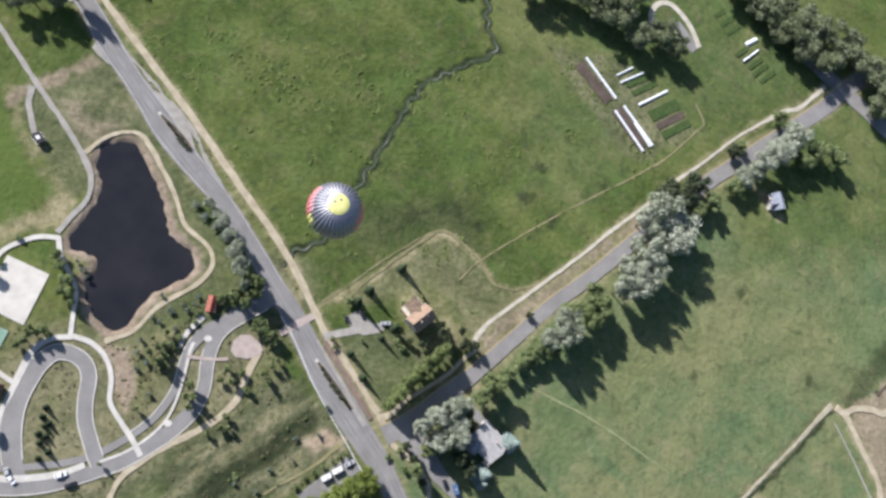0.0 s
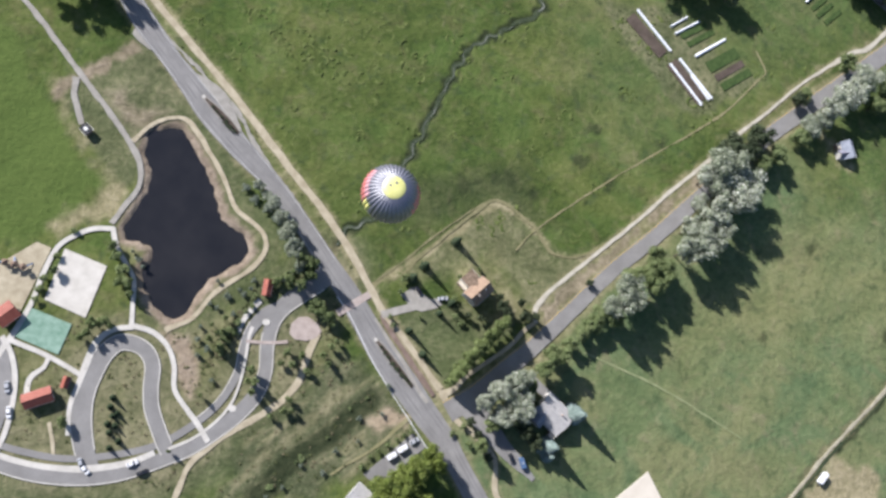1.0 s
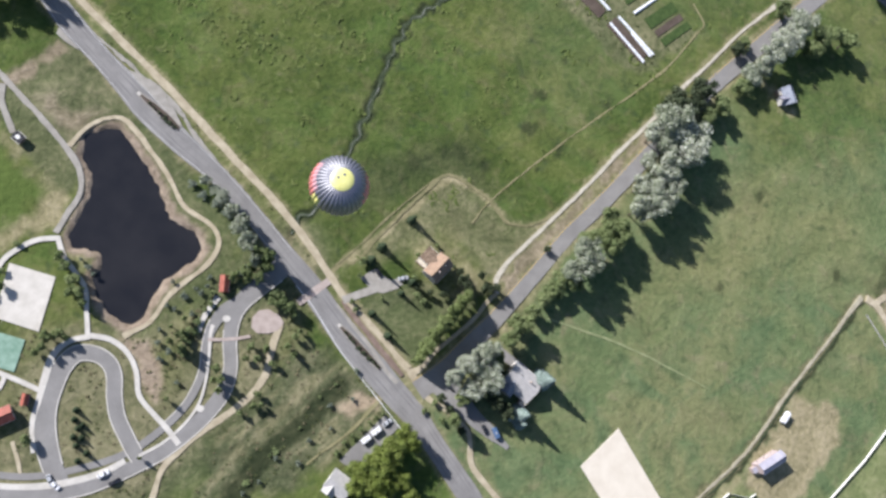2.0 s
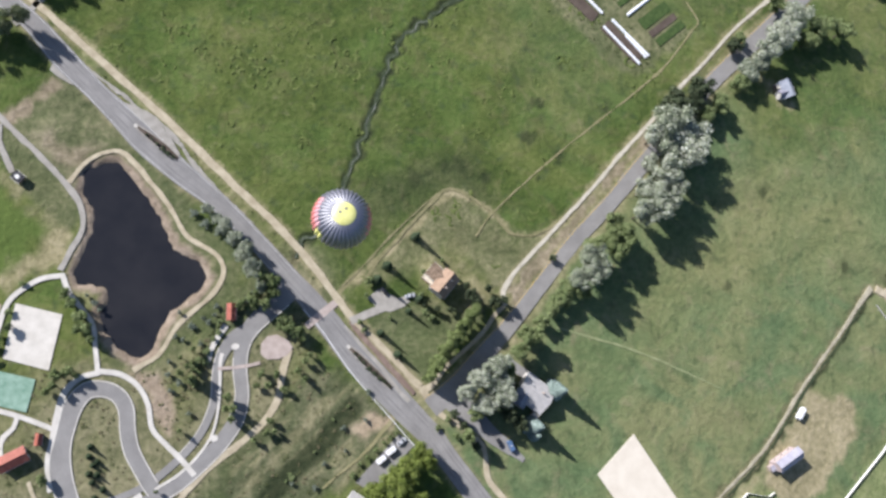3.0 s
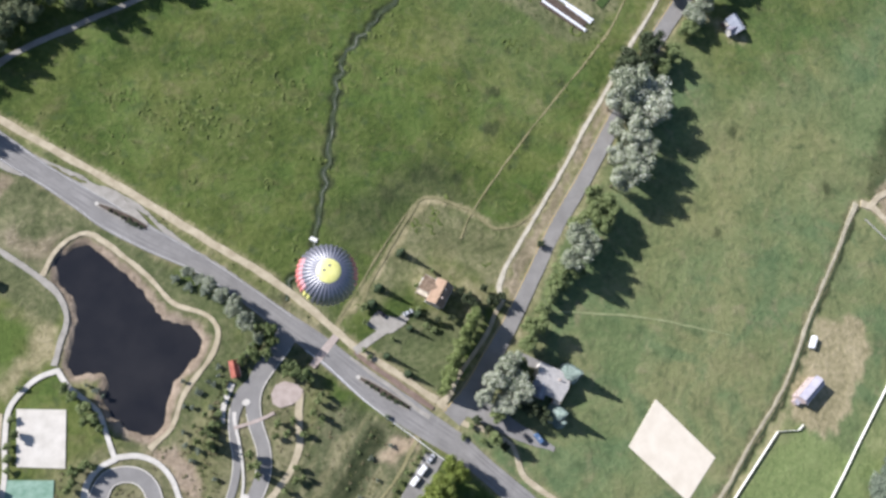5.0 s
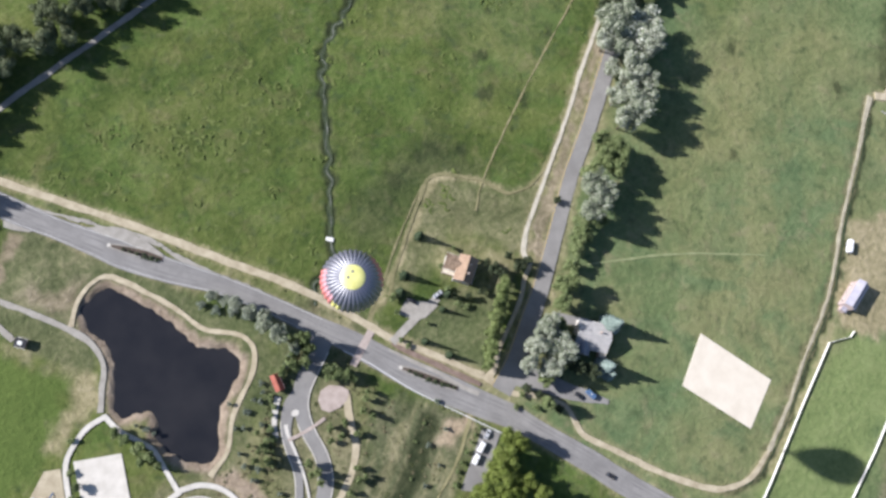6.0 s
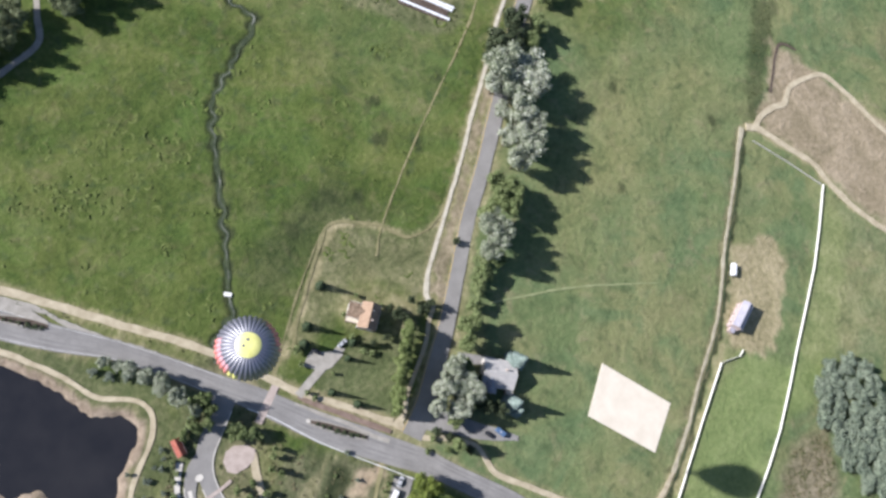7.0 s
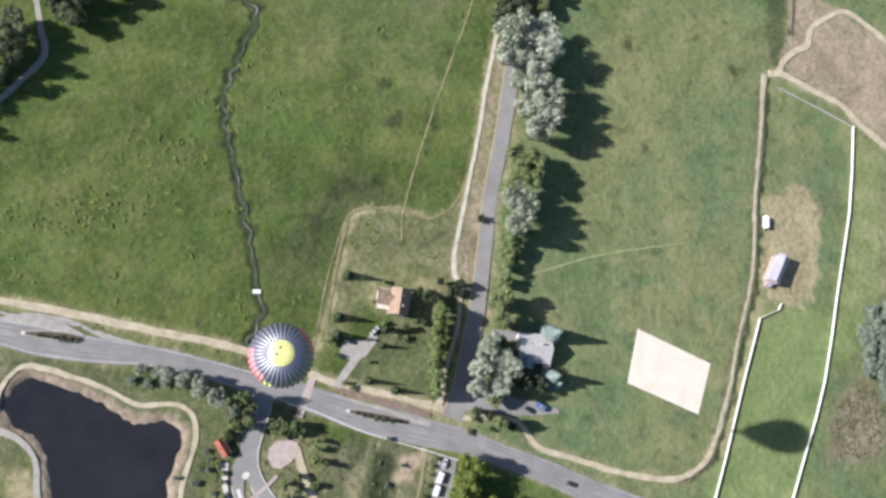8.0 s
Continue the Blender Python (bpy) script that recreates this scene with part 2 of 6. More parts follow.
EAST_DRY = [
    (347.9, -12.5), (372.8, -49.4), (385.8, -77.4), (346.6, -125.4), (323.4, -106.5), (295.7, -89), (277.9, -83.1), (309.8, -52.1),
]
BANK = [
    (-23.4, 12.9), (-15.2, 26.2), (-5.5, 35.6), (4.3, 44), (11, 40.6), (2.5, 30.2), (-12.1, 21.8), (-16.9, 13.7),
    (-21.2, 3.5), (-22.9, -6.5), (-26.4, -6.8), (-31.5, 2.2),
]
SPOTS_DARK = [
    (94.6, 98.5, 6.0), (87.5, 97, 3.9), (78.6, 94.3, 3.3), (106.7, 93.6, 4.0), (128.9, 114.7, 3.6), (145.3, 106.4, 4.6), (148.6, 151.9, 2.9), (135.5, 134.9, 2.4),
    (71.9, 91.3, 4.9), (133.9, 93.6, 2.4), (172.1, 132.7, 3.2), (305.3, 51.2, 2.7), (233.8, 41.8, 2.7), (261.1, 92.2, 4.4),
]
SOIL_GATE_EAST = [
    (-93.6, 103.1), (-87.9, 105.5), (-80, 97.8), (-66.7, 100), (-71.2, 95.5), (-79.8, 86.1), (-86.6, 94),
]
GATE_GREEN = [
    (-96, 109.6), (-91.2, 116.7), (-83.2, 113.7), (-84.9, 106.2), (-91.9, 104.6),
]
GATE_SCRUB = [
    (-107.5, 109.1), (-82.9, 132.7), (-74.6, 129.6), (-58.4, 112.7), (-50.1, 102), (-57.6, 97), (-69.8, 94.9), (-74, 82),
    (-70, 66), (-78, 62), (-98, 76), (-112, 97),
]
NE_MEADOW = [
    (83.7, 254.6), (109.3, 191.9), (133.8, 132.4), (152.4, 111.6), (214.1, 168.7), (322.4, 241.8), (285.5, 328.2),
]
NE_PASTURE = [
    (241.1, 157.8), (263.7, 109.1), (330.1, 124.6), (391, 157.6), (411.5, 266.5), (310.7, 255.6), (284, 203.5),
]
POND_WEST = [
    (-119, 102.1), (-98.8, 74.3), (-86.6, 63.5), (-80, 63), (-86.3, 67.7), (-96.8, 79.2), (-110.8, 97), (-114.4, 104.3),
]
SCRUB = [
    (-10.7, -35.9), (7.5, -17.2), (23.6, 4.3), (34.1, 0.7), (56.9, -16), (63.6, -27.3), (40.9, -44.3), (23.5, -58.2),
    (-17.5, -63.9),
]
DARK_FIELD = [
    (46.3, 87.6), (99.7, 107.5), (107, 82.1), (82.3, 85), (60.9, 70.9), (44.5, 66.9),
]
LANE_YARD = [
    (264.5, 157), (272.6, 156), (285, 141), (278.5, 138.5),
]
GARDEN = [
    (129.3, 203.8), (176.7, 210.3), (212.9, 185.7), (229.9, 181.5), (192.4, 152.5), (176.5, 158.1),
]
RIGHT_SCRUB = [
    (245, -116.7), (269.7, -117.7), (263.9, -136.8), (249.4, -150.5), (223.5, -135.4),
]
SCRUB_TAN = [
    (-4.7, -44.7), (8.3, -33.3), (18.6, -21.5), (28.3, -10.6), (34.8, -4.5), (36.4, -8.5), (30.1, -15.5), (20.3, -25.9), (10.9, -36.5), (-2.1, -48.3),
]
# shaded bank of a swale, put into the ground colour, not its height
SWALE_SHADE = [
    (-4, -66, 6), (3.7, -54.4, 6), (9, -47, 6), (16, -40, 6), (26.5, -31, 6), (36, -20.5, 6), (42.5, -13, 6),
]
DARK_BAND = [
    (-5.7, -61.1), (4.5, -46.6), (11.3, -38.9), (25.6, -26.3), (36.2, -13.7), (40.7, -8.9), (45, -15.5), (35.9, -26),
    (27.3, -36), (18, -43.1), (9.3, -50.9), (2.9, -60.2), (-4, -68),
]
SWALE = [
    (377.3, 107.4), (391.2, 101.4), (365.2, 72.1), (333.5, 40.2), (326.7, 42.4), (346.3, 71.7),
]
TRAIL_TAN = [
    (230.9, -61.8), (264.8, -31), (275.6, -12.6), (280.3, -14.8), (266.4, -31.8), (234.9, -60.6), (182.9, -99.8), (175.8, -102.3),
    (174.8, -101.1),
]
CROSSWALK = [
    (21.2, 21.4, 3), (26.7, 26, 3.5), (34.3, 32.2, 3.1),
]
MEDIAN_NORTH = [
    (-53.5, 109.8, 1.3), (-47, 104.9, 2.9), (-40.8, 100.2, 3.2), (-35.5, 95.7, 2.1),
]
MEDIAN_SOUTH = [
    (40, 12.3, 1.5), (45.9, 6.8, 2.8), (53.4, -0.5, 3), (59.4, -6.3, 2),
]
ROW_COVERS = [
    (163.1, 195, 28.2, 2.6, -43), (183.2, 168.4, 27.4, 2.6, -44.9), (188.5, 173, 27.3, 2.6, -43.3), (191.3, 168.3, 15.9, 2.2, -46.2), (177, 203.4, 12.1, 1.8, 40.2), (182, 201.1, 17.3, 2.1, 37.6), (196.1, 192.5, 21.8, 2.7, 39.2), (258, 239.3, 14.5, 2, 47.6),
    (257.8, 248.8, 9.6, 4.5, 40.4),
]
BEDS = [
    (159.1, 191.1, 26.8, 6.7, -40.6), (203.8, 187.2, 21, 6.4, 38), (208.2, 182, 20, 3.8, 38.5), (212.4, 177.8, 21, 4.4, 38.5), (183.6, 170.2, 26, 7.4, -44), (186.1, 200.3, 17.5, 3, 36), (190.3, 196.9, 18.8, 3, 37.8), (235.3, 261.1, 9.1, 2.6, 42.5),
    (240.5, 257.2, 12.2, 2.6, 45.3), (244.8, 252.7, 12.2, 2.6, 45), (261.6, 235.3, 12.7, 2.7, 46.6), (265.4, 232.2, 13.9, 2.7, 46.9), (270.6, 229.1, 14.3, 2.7, 45.9), (251.6, 240, 10, 2.7, 48.1),
]
SILVER_TREES = [
    (199.5, 121.8, 10.3, 24), (210.8, 116, 12, 24), (210.8, 105.4, 7.4, 24), (192.8, 114.8, 7.3, 24), (200.3, 110.6, 8.8, 24), (195.1, 94.3, 7.9, 24), (192.7, 81.2, 8.6, 24), (182.8, 75.2, 7, 24),
    (185.1, 87.5, 6.4, 24), (190.9, 102.2, 5.1, 14), (198.5, 88.2, 6.5, 24), (153.9, 53.8, 7.3, 24), (154.9, 46.6, 7.3, 24), (146.3, 42.9, 5.9, 24), (106.8, 3, 5.6, 19), (96.6, -3.4, 4.9, 19),
    (105.4, -5.4, 7, 19), (91.5, -9.5, 4.4, 19), (108, -11.5, 5.6, 19), (99, -13.4, 5.6, 19), (102.6, 0.8, 4.6, 19),
]
SILVER_TREES_NORTH = [
    (253.9, 157.6, 7.3, 14), (263.7, 168.4, 7.9, 17), (274, 178.1, 8.5, 19), (284.3, 189.6, 8.7, 19), (262, 162, 5.2, 13), (-22, 72.6, 2.8, 6), (-18.7, 68.9, 2.8, 6), (-14.3, 65.3, 3.4, 9),
    (-9.9, 59.6, 3.6, 11), (-6.6, 51.9, 4.2, 15), (-2.2, 45.6, 4.4, 18), (-4.4, 55.6, 3.1, 11), (2, 38.7, 3.3, 17),
]
GREEN_TREES = [
    (169.8, 71.2, 5.5, 17), (174.5, 63.9, 6.3, 17), (165.7, 61.8, 5.1, 17), (169.5, 57.1, 5.5, 17), (155, 58.2, 4.7, 17), (140.9, 33.7, 4.6, 13), (135.9, 27.9, 3.3, 9), (123.4, 15.5, 5.2, 18),
    (117.2, 9.6, 4.8, 17), (96.3, -17.5, 4.2, 11), (91.6, -27.5, 3.5, 15), (112.9, -0, 3.7, 10), (150.5, 37.1, 4.6, 14), (131, 23.4, 1.6, 8), (300.3, 185.7, 7.9, 17), (315.4, 184.4, 7, 16),
    (248.4, 149.5, 6, 12), (233.7, 136.2, 6.6, 13), (293.4, 177.1, 5.9, 14), (226.5, 131.4, 5.3, 11), (276.6, 198.7, 6.4, 12), (252, 176.4, 4, 7), (120.6, 16.9, 3.8, 15), (140.8, 35, 5, 11),
    (135.6, 29.4, 4.3, 10), (130.1, 22.6, 4.2, 10), (125, 15.8, 3.5, 9), (145.2, 41.2, 5.1, 12),
]
HEDGE = [
    (97.2, 28.5, 3.1, 15), (95.1, 26, 3.3, 15), (93.3, 23.4, 3.6, 15), (91.2, 20.9, 3.6, 15), (89.4, 18.3, 3.6, 15), (87.2, 15.9, 3.6, 15), (85.4, 13.3, 3.6, 15), (83.6, 10.8, 3.6, 15),
    (81.8, 8.2, 3.5, 15), (80, 5.7, 3.5, 15), (78.2, 3.2, 3.5, 15), (76.4, 0.7, 3.2, 15), (74.9, -1.9, 2.9, 15), (89.9, 21.2, 2.7, 15), (85.6, 16, 2.7, 15), (81.6, 10.8, 2.7, 15),
]
BRIGHT_TREES = [
    (50.9, -49.9, 5.9), (57.7, -44.5, 6), (64.6, -39.9, 6.1), (70.3, -33.7, 5.1), (74, -38.4, 4.2), (63.3, -47.9, 5.5), (55.5, -54.4, 5.9), (49, -56, 4.5),
    (61, -55.9, 6), (68.9, -53.7, 5), (73.1, -60.6, 4.4), (61.6, -64, 5.4),
]
DARK_TREES = [
    (209.1, 137.5, 8.8, 14), (222, 145, 8.2, 14), (202.2, 130.8, 6, 10), (247.3, 171.9, 5.2, 11), (217.2, 134.4, 6.5, 13), (96, 35.6, 3.7, 10), (94.2, 39.5, 2.2, 8), (80.1, 29.4, 1.7, 6), (86.5, 28.4, 2.0, 7), (74.3, 31.7, 1.6, 6), (98.4, 31.2, 2.8, 9), (106.6, 32.4, 3.1, 9),
    # the five near (112, -20) are added to darken a spot beside the drive
    (104.6, 38.4, 2.2, 9), (112.3, 33.3, 2.5, 9), (114.1, -7.4, 3.1, 12), (111.4, -19.3, 4.3, 12), (116.7, -24.3, 3.7, 11), (138.3, 53.9, 2.3, 4), (86.6, -18.2, 2.6, 10), (90.7, -23.6, 2.4, 10),
    (96.6, -33, 2.4, 9), (106.8, -15.4, 3.6, 14), (111.2, -19.2, 3.6, 14), (116.6, -22.1, 3.3, 12),
]
PARK_TREES = [
    (-30.2, 1.8, 1.7, 13), (-25.9, 6.5, 1.2, 6), (13.8, 20.6, 3.1, 8), (10.6, 24, 2.3, 8), (18.7, 19.8, 2.3, 8), (3.3, 30.3, 3.1, 13), (-1.1, 31.9, 2.8, 12), (-81.4, -38.9, 2.6, 8),
    (6.6, 35, 3.1, 14), (-74.9, 31.1, 2.9, 7), (-71.1, 25.7, 3.2, 7), (-68.4, 21.2, 2.9, 7), (-71.8, 20.7, 2.4, 7), (-66.5, 16.2, 2.1, 7), (-77.2, 35.5, 2.4, 7), (-93.8, 39.2, 1.6, 3),
    (-97.8, 21.6, 2.1, 6), (-101.6, 12.9, 2, 3), (-98, 27.9, 1.8, 3), (-100.8, 17.8, 2, 3), (-102.2, 8.1, 1.8, 3), (-77.8, 1.9, 3, 9), (-74.2, 3.1, 2.8, 9), (-79.3, -1.8, 2.3, 8),
    (-71.2, 2.2, 2, 8), (-82, -4.4, 1.8, 7), (-27.9, 4.5, 1.6, 14), (-25, 0, 1.4, 9), (-30.9, 8.6, 1.2, 6), (-25.8, 12.1, 1.4, 7), (6.4, 40, 3.4, 18), (3.1, 41.3, 3.5, 16),
    (5.2, 35.6, 2.9, 15), (0.4, 36.3, 2.6, 9), (-3.4, 33.8, 2.6, 8), (-7.4, 31.2, 2.3, 7),
]
GARDEN_SHRUBS = [
    (49.5, 42, 2.6, 6), (47.9, 35.4, 1.7, 3.5), (74.8, 28.2, 2.4, 3.5), (78.1, 25.4, 2.1, 3.5), (73, 36, 1.8, 3.5), (74.5, 46.7, 1.5, 3.5), (83.4, 51.5, 1.5, 3.5), (58.3, 25.6, 1.2, 3.5),
    (91.6, 42.3, 1.5, 3.5), (84.5, -20.7, 2.1, 3.5), (88, -27.9, 2.1, 3.5), (79.9, -24.1, 1.8, 3.5), (93.7, -8.4, 1.5, 3.5), (46.8, 19.8, 1.7, 3.5), (44.8, 23, 1.7, 3.5),
]
NARROW_TREES = [
    (70.9, 62.8, 2.5, 10.5), (57.6, 48.9, 2.6, 10.5), (52.7, 42.5, 2.6, 10.5), (54.2, 18.3, 1.9, 8.5), (61.9, 8.5, 2.1, 8.5), (72.1, 33.6, 2.1, 8.5), (67.3, 28.2, 1.7, 8.5), (130.6, 23.5, 1.9, 8.5),
    (-64.6, -27, 1.5, 4.6), (-64.8, -30.8, 1.5, 4.6), (-63.2, -34.3, 1.4, 4.2), (-64.5, -37.6, 1.5, 4.6), (-61.7, -33, 1.4, 4.2), (-63.2, -41.1, 1.4, 4.2), (-59, -44, 1.5, 4.6), (-62, -47, 1.4, 4.2),
    (-61.5, -38.1, 1.4, 4.2),
]
SPRUCES = [
    (135.6, -8.9, 5.3, 16), (124.4, -24.6, 4.6, 15), (125.6, -29, 3.0, 10),
]
LAYBY_TREES = [
    (-11.3, -8.7, 2.4, 8), (-9.3, -13.5, 2.4, 8), (-10, -17.4, 2.1, 8), (-12.2, -12.9, 1.9, 7), (12.1, 23.8, 3.5, 8), (16.7, 18.5, 2.9, 8), (19.6, 16, 2.3, 7), (10.1, 20.8, 2.6, 7),
    (2.4, 1.6, 2.2, 6), (5.6, -3.7, 2.2, 6), (8.6, 0.7, 2, 6), (11.8, -5.9, 1.9, 6), (0.4, -3.7, 1.7, 6), (6.4, -18.5, 1.9, 6), (4.8, -23.4, 1.9, 6), (8.3, -23, 1.6, 6),
    (-0.6, -26.4, 1.6, 6), (20.5, 6.2, 2, 6), (17.5, 2.2, 2, 6), (22.6, 8.9, 1.7, 6), (20.5, -1.1, 1.7, 6), (-38.4, -45.4, 1, 6), (-30.4, -21.6, 1.3, 6),
]
SHRUBS = [
    (-27.6, 70.9, 2.4), (-22.7, 66.4, 2.7), (-16.9, 63.4, 2.7), (-12.2, 59, 2.7), (-32.1, 27.5, 1.4), (-27.3, 22.1, 1.7), (-20.4, 23.3, 1.7), (-17, 30.3, 1.7),
    (-5.3, 32.7, 2), (-1.1, 36.2, 2.1), (-33.4, 17.3, 1.4), (-23.1, 14.1, 1.7), (-35.5, 7, 1.3), (-31, -1.9, 1.9), (-65.7, 31.4, 1.9), (-69, 34.5, 1.1),
    (-63.9, 28.7, 1.3), (-34.9, -5.1, 1.3), (29.3, -37.6, 1.4), (37.7, -22.8, 1.7), (47.3, -19.7, 1.4), (25.5, -47.2, 1.6), (15.7, -45.3, 1.3), (9.6, -54.9, 1.3),
    (3.2, -59.7, 1.3), (38.5, -32.4, 1.1), (48.7, -7.4, 1.7), (-30.5, 16, 1.4), (-35.7, 1.4, 1.6), (-33.7, -5.7, 1.3), (-27, -14.7, 1.3), (-26.4, 21.1, 1.6),
    (-22.2, 25, 1.4), (-17.6, 26.5, 1.4),
]
LOT_SHRUBS = [
    (61.2, -25.8, 1.1), (58.3, -27.4, 1.3), (55.3, -29.6, 1.2), (51.6, -32.6, 1.4), (47.9, -35.5, 1.2), (44.6, -38.6, 1.5), (41.5, -43, 1.7),
]
MEDIAN_SHRUBS = [
    (-46.7, 104, 0.9), (-44.2, 101.8, 1.2), (-41.9, 99.5, 1.6), (-39.7, 97.7, 1.6), (-37.4, 96.3, 1.2), (-48.7, 105.8, 0.9), (42.8, 9.3, 0.9), (44.7, 7.4, 1.2),
    (46.6, 5.3, 1.2), (49, 2.6, 1.5), (51.3, 0.5, 1.5), (53.7, -1.7, 1.5), (56, -3.3, 1.2), (57.8, -5, 0.9),
]
WOOD_NORTH = [
    (-77.3, 204.7, 7.4), (-66.9, 205.3, 7.5), (-56.5, 205.3, 7), (-77.7, 191.5, 6.7), (-66.3, 197, 6.3), (-43.6, 205.5, 5.9), (-87.5, 198.9, 7.8), (-92.2, 186.8, 7.7),
    (-103, 176.3, 7.5), (-94.6, 208.4, 7.8), (-78, 223.7, 8.1), (-89.1, 179.6, 4.4), (-106, 195, 7.6), (-73.2, 197.2, 5.6), (-81.5, 184.4, 5), (4.8, 226.5, 6.1),
    (6.5, 231.5, 5.6), (23.8, 226.4, 5.4), (-6.2, 223.4, 6.6), (25.9, 236.6, 7), (35.1, 227.7, 5.9), (47.5, 229.2, 6.6), (16.2, 244.1, 6.9), (59.6, 232.4, 6.8),
    (-2.5, 214.5, 4.9), (26.8, 221.6, 5.8), (3.4, 221.5, 5.2), (-12, 209.5, 5.4), (-123.9, 142.4, 5.4), (-118.1, 146.8, 5.5), (-106.6, 148.3, 4.6), (-101.3, 153.7, 4.7),
    (-113.6, 151.8, 5.6), (-30, 224.4, 6.2), (-20.9, 224, 6.3), (-11.8, 219.8, 5.8), (-2.6, 218.7, 5.3), (-35.5, 209.8, 5.5), (-25.9, 213.8, 5.6), (-16.5, 213.9, 5.1),
    (-36.9, 200.3, 4.4), (-41.2, 216.1, 6.6), (-47.9, 200.9, 5.9),
]
WOOD_EAST = [
    (154.7, 230.9, 9.2), (168.8, 229.3, 9.3), (146.9, 239.1, 10.1), (195.8, 225.9, 9.5), (180.1, 220.8, 8.3), (203.4, 222.5, 6.6), (133.3, 237.9, 10), (174.2, 248.5, 10.5),
    (161.4, 251.4, 10.4), (258.4, 268.9, 10.6), (268.7, 264.4, 10.7), (280.2, 261.1, 10.8), (291.6, 255.2, 10.8), (303.8, 264.5, 11.1), (293.1, 272.3, 11), (276.3, 278.7, 10.9),
    (313.8, 251.9, 9.9), (323, 261.7, 11.2), (273.1, 254.2, 7.9), (287.8, 246.3, 8), (340.4, 247.2, 12.4), (349.1, 234.1, 11.1), (342.8, 224.5, 8.8), (355.5, 259.6, 11.5),
    (252, 278.6, 10.7), (240, 278.4, 10.6), (110.5, 231.7, 8.8), (119.9, 236.8, 8.9), (302.2, 244.5, 8.1), (331.7, 253.3, 10.1), (264, 278.6, 9.7), (190.2, 228.4, 6.6),
]
GROVE = [
    (287, -93.2, 5.7), (297.7, -96.5, 5.8), (305.6, -103.8, 5.8), (304.6, -113.8, 5.3), (276.2, -98.9, 5.5), (284.9, -101.8, 5.6), (292.8, -107.6, 5.7), (297, -114.8, 5.2),
    (272.6, -106.5, 5.5), (280.9, -111.7, 5.6), (287.9, -118, 5.6), (294.4, -124.1, 5.2), (304.6, -123.7, 5.8), (267.7, -111.9, 5), (273.4, -118.1, 5.5), (280.2, -124.1, 5.5),
    (287.5, -130, 5.6), (295.8, -133.7, 5.7), (269.6, -126.6, 5.4), (276.6, -132.7, 5.5), (284.1, -138.4, 5.5), (291.3, -142.4, 5.6), (267.5, -136.2, 4.9), (274.6, -142.7, 5.4),
    (283.5, -148.3, 5.5), (271.6, -150.4, 4.9), (278.5, -156.9, 5.5), (309.9, -133.2, 5.8), (302.5, -145.4, 5.7), (295.1, -157.4, 5.6), (323.9, -127.4, 6), (289.6, -90.3, 5.13),
    (300.3, -93.6, 5.22), (308.1, -100.9, 5.22), (307.2, -111, 4.77), (278.8, -96, 4.95), (287.4, -99, 5.04), (295.4, -104.8, 5.13), (299.6, -111.9, 4.68), (275.2, -103.7, 4.95),
    (283.5, -108.8, 5.04), (290.5, -115.1, 5.04), (297, -121.2, 4.68), (307.1, -120.8, 5.22), (270.3, -109, 4.5), (275.9, -115.2, 4.95), (282.8, -121.2, 4.95), (290.1, -127.2, 5.04),
    (298.4, -130.8, 5.13), (272.2, -123.7, 4.86), (279.2, -129.8, 4.95), (286.6, -135.5, 4.95), (293.9, -139.5, 5.04), (270.1, -133.3, 4.41), (277.2, -139.8, 4.86), (286.1, -145.4, 4.95),
    (274.2, -147.6, 4.41), (281, -154, 4.95), (312.5, -130.3, 5.22), (305, -142.6, 5.13), (297.7, -154.5, 5.04), (326.4, -124.5, 5.4),
]
FENCE_NORTH = [
    (322.9, 31.8), (336.5, 12.3), (349.2, -7.7),
]
FENCE_EAST = [
    (349.9, -8), (332.3, -27.3), (315.4, -44.4), (297.4, -59.8), (277.7, -76.5), (263.9, -88.8), (245.3, -104.3), (229.9, -115.1),
    (214.5, -124.7), (181.3, -146.1),
]
FENCE_WEST = [
    (249.5, -61), (246.2, -62.7), (234.6, -60.5), (207.4, -80.2), (177.1, -103), (144.5, -126.4),
]
FAR_YARD = [
    (202.3, 242.2), (208.7, 246.8), (222.9, 233.7), (218.3, 228.6),
]
HOUSE_YARD = [
    (40.7, 21.8), (64.8, 32.9), (111, 34.3), (91.9, 13.2), (76.4, -5.2), (72.3, -7.3),
]
CAR_LOT = [
    (43, -46.1), (62.2, -26.5), (69.4, -31), (50.3, -51),
]
GARDEN_LOOP = [
    (191.5, 236.8, 3.3), (190.1, 245.6, 3.3), (193.2, 253, 3.3), (200.4, 256.2, 3.4), (208.3, 252.7, 3.4), (216.5, 244.8, 3.4), (222.9, 233.7, 3.4),
]
DRAIN = [
    (-101.5, 158.2, 1.1), (-88.6, 147.3, 1.1), (-73.3, 133.8, 1.1), (-60, 123.9, 1.1), (-53.4, 119, 1.3), (-45.6, 113.5, 1.3), (-35.6, 103.9, 1.3), (-26.8, 90.8, 1.3),
    (-15.5, 79.4, 1.3), (-3, 66.6, 1.1),
]
TWO_TRACK = [
    (28.9, -47.8, 0.9), (34.4, -43.3, 1), (40.9, -38.6, 1.1), (48.4, -32.6, 1.3), (53.9, -26.4, 1.5), (60.8, -18.3, 1.9),
]
TRAIL_SPUR = [
    (-24.5, -42.5, 2), (-30.5, -46.6, 1.9), (-36, -49.6, 1.6),
]
CROSS_TRACK = [
    (139.5, 20.5, 1.0), (156, 16, 1.0), (173.4, 11.2, 1.0), (191.5, 4.8, 0.9), (207.5, -2.2, 0.7), (226, -10.5, 0.5),
]
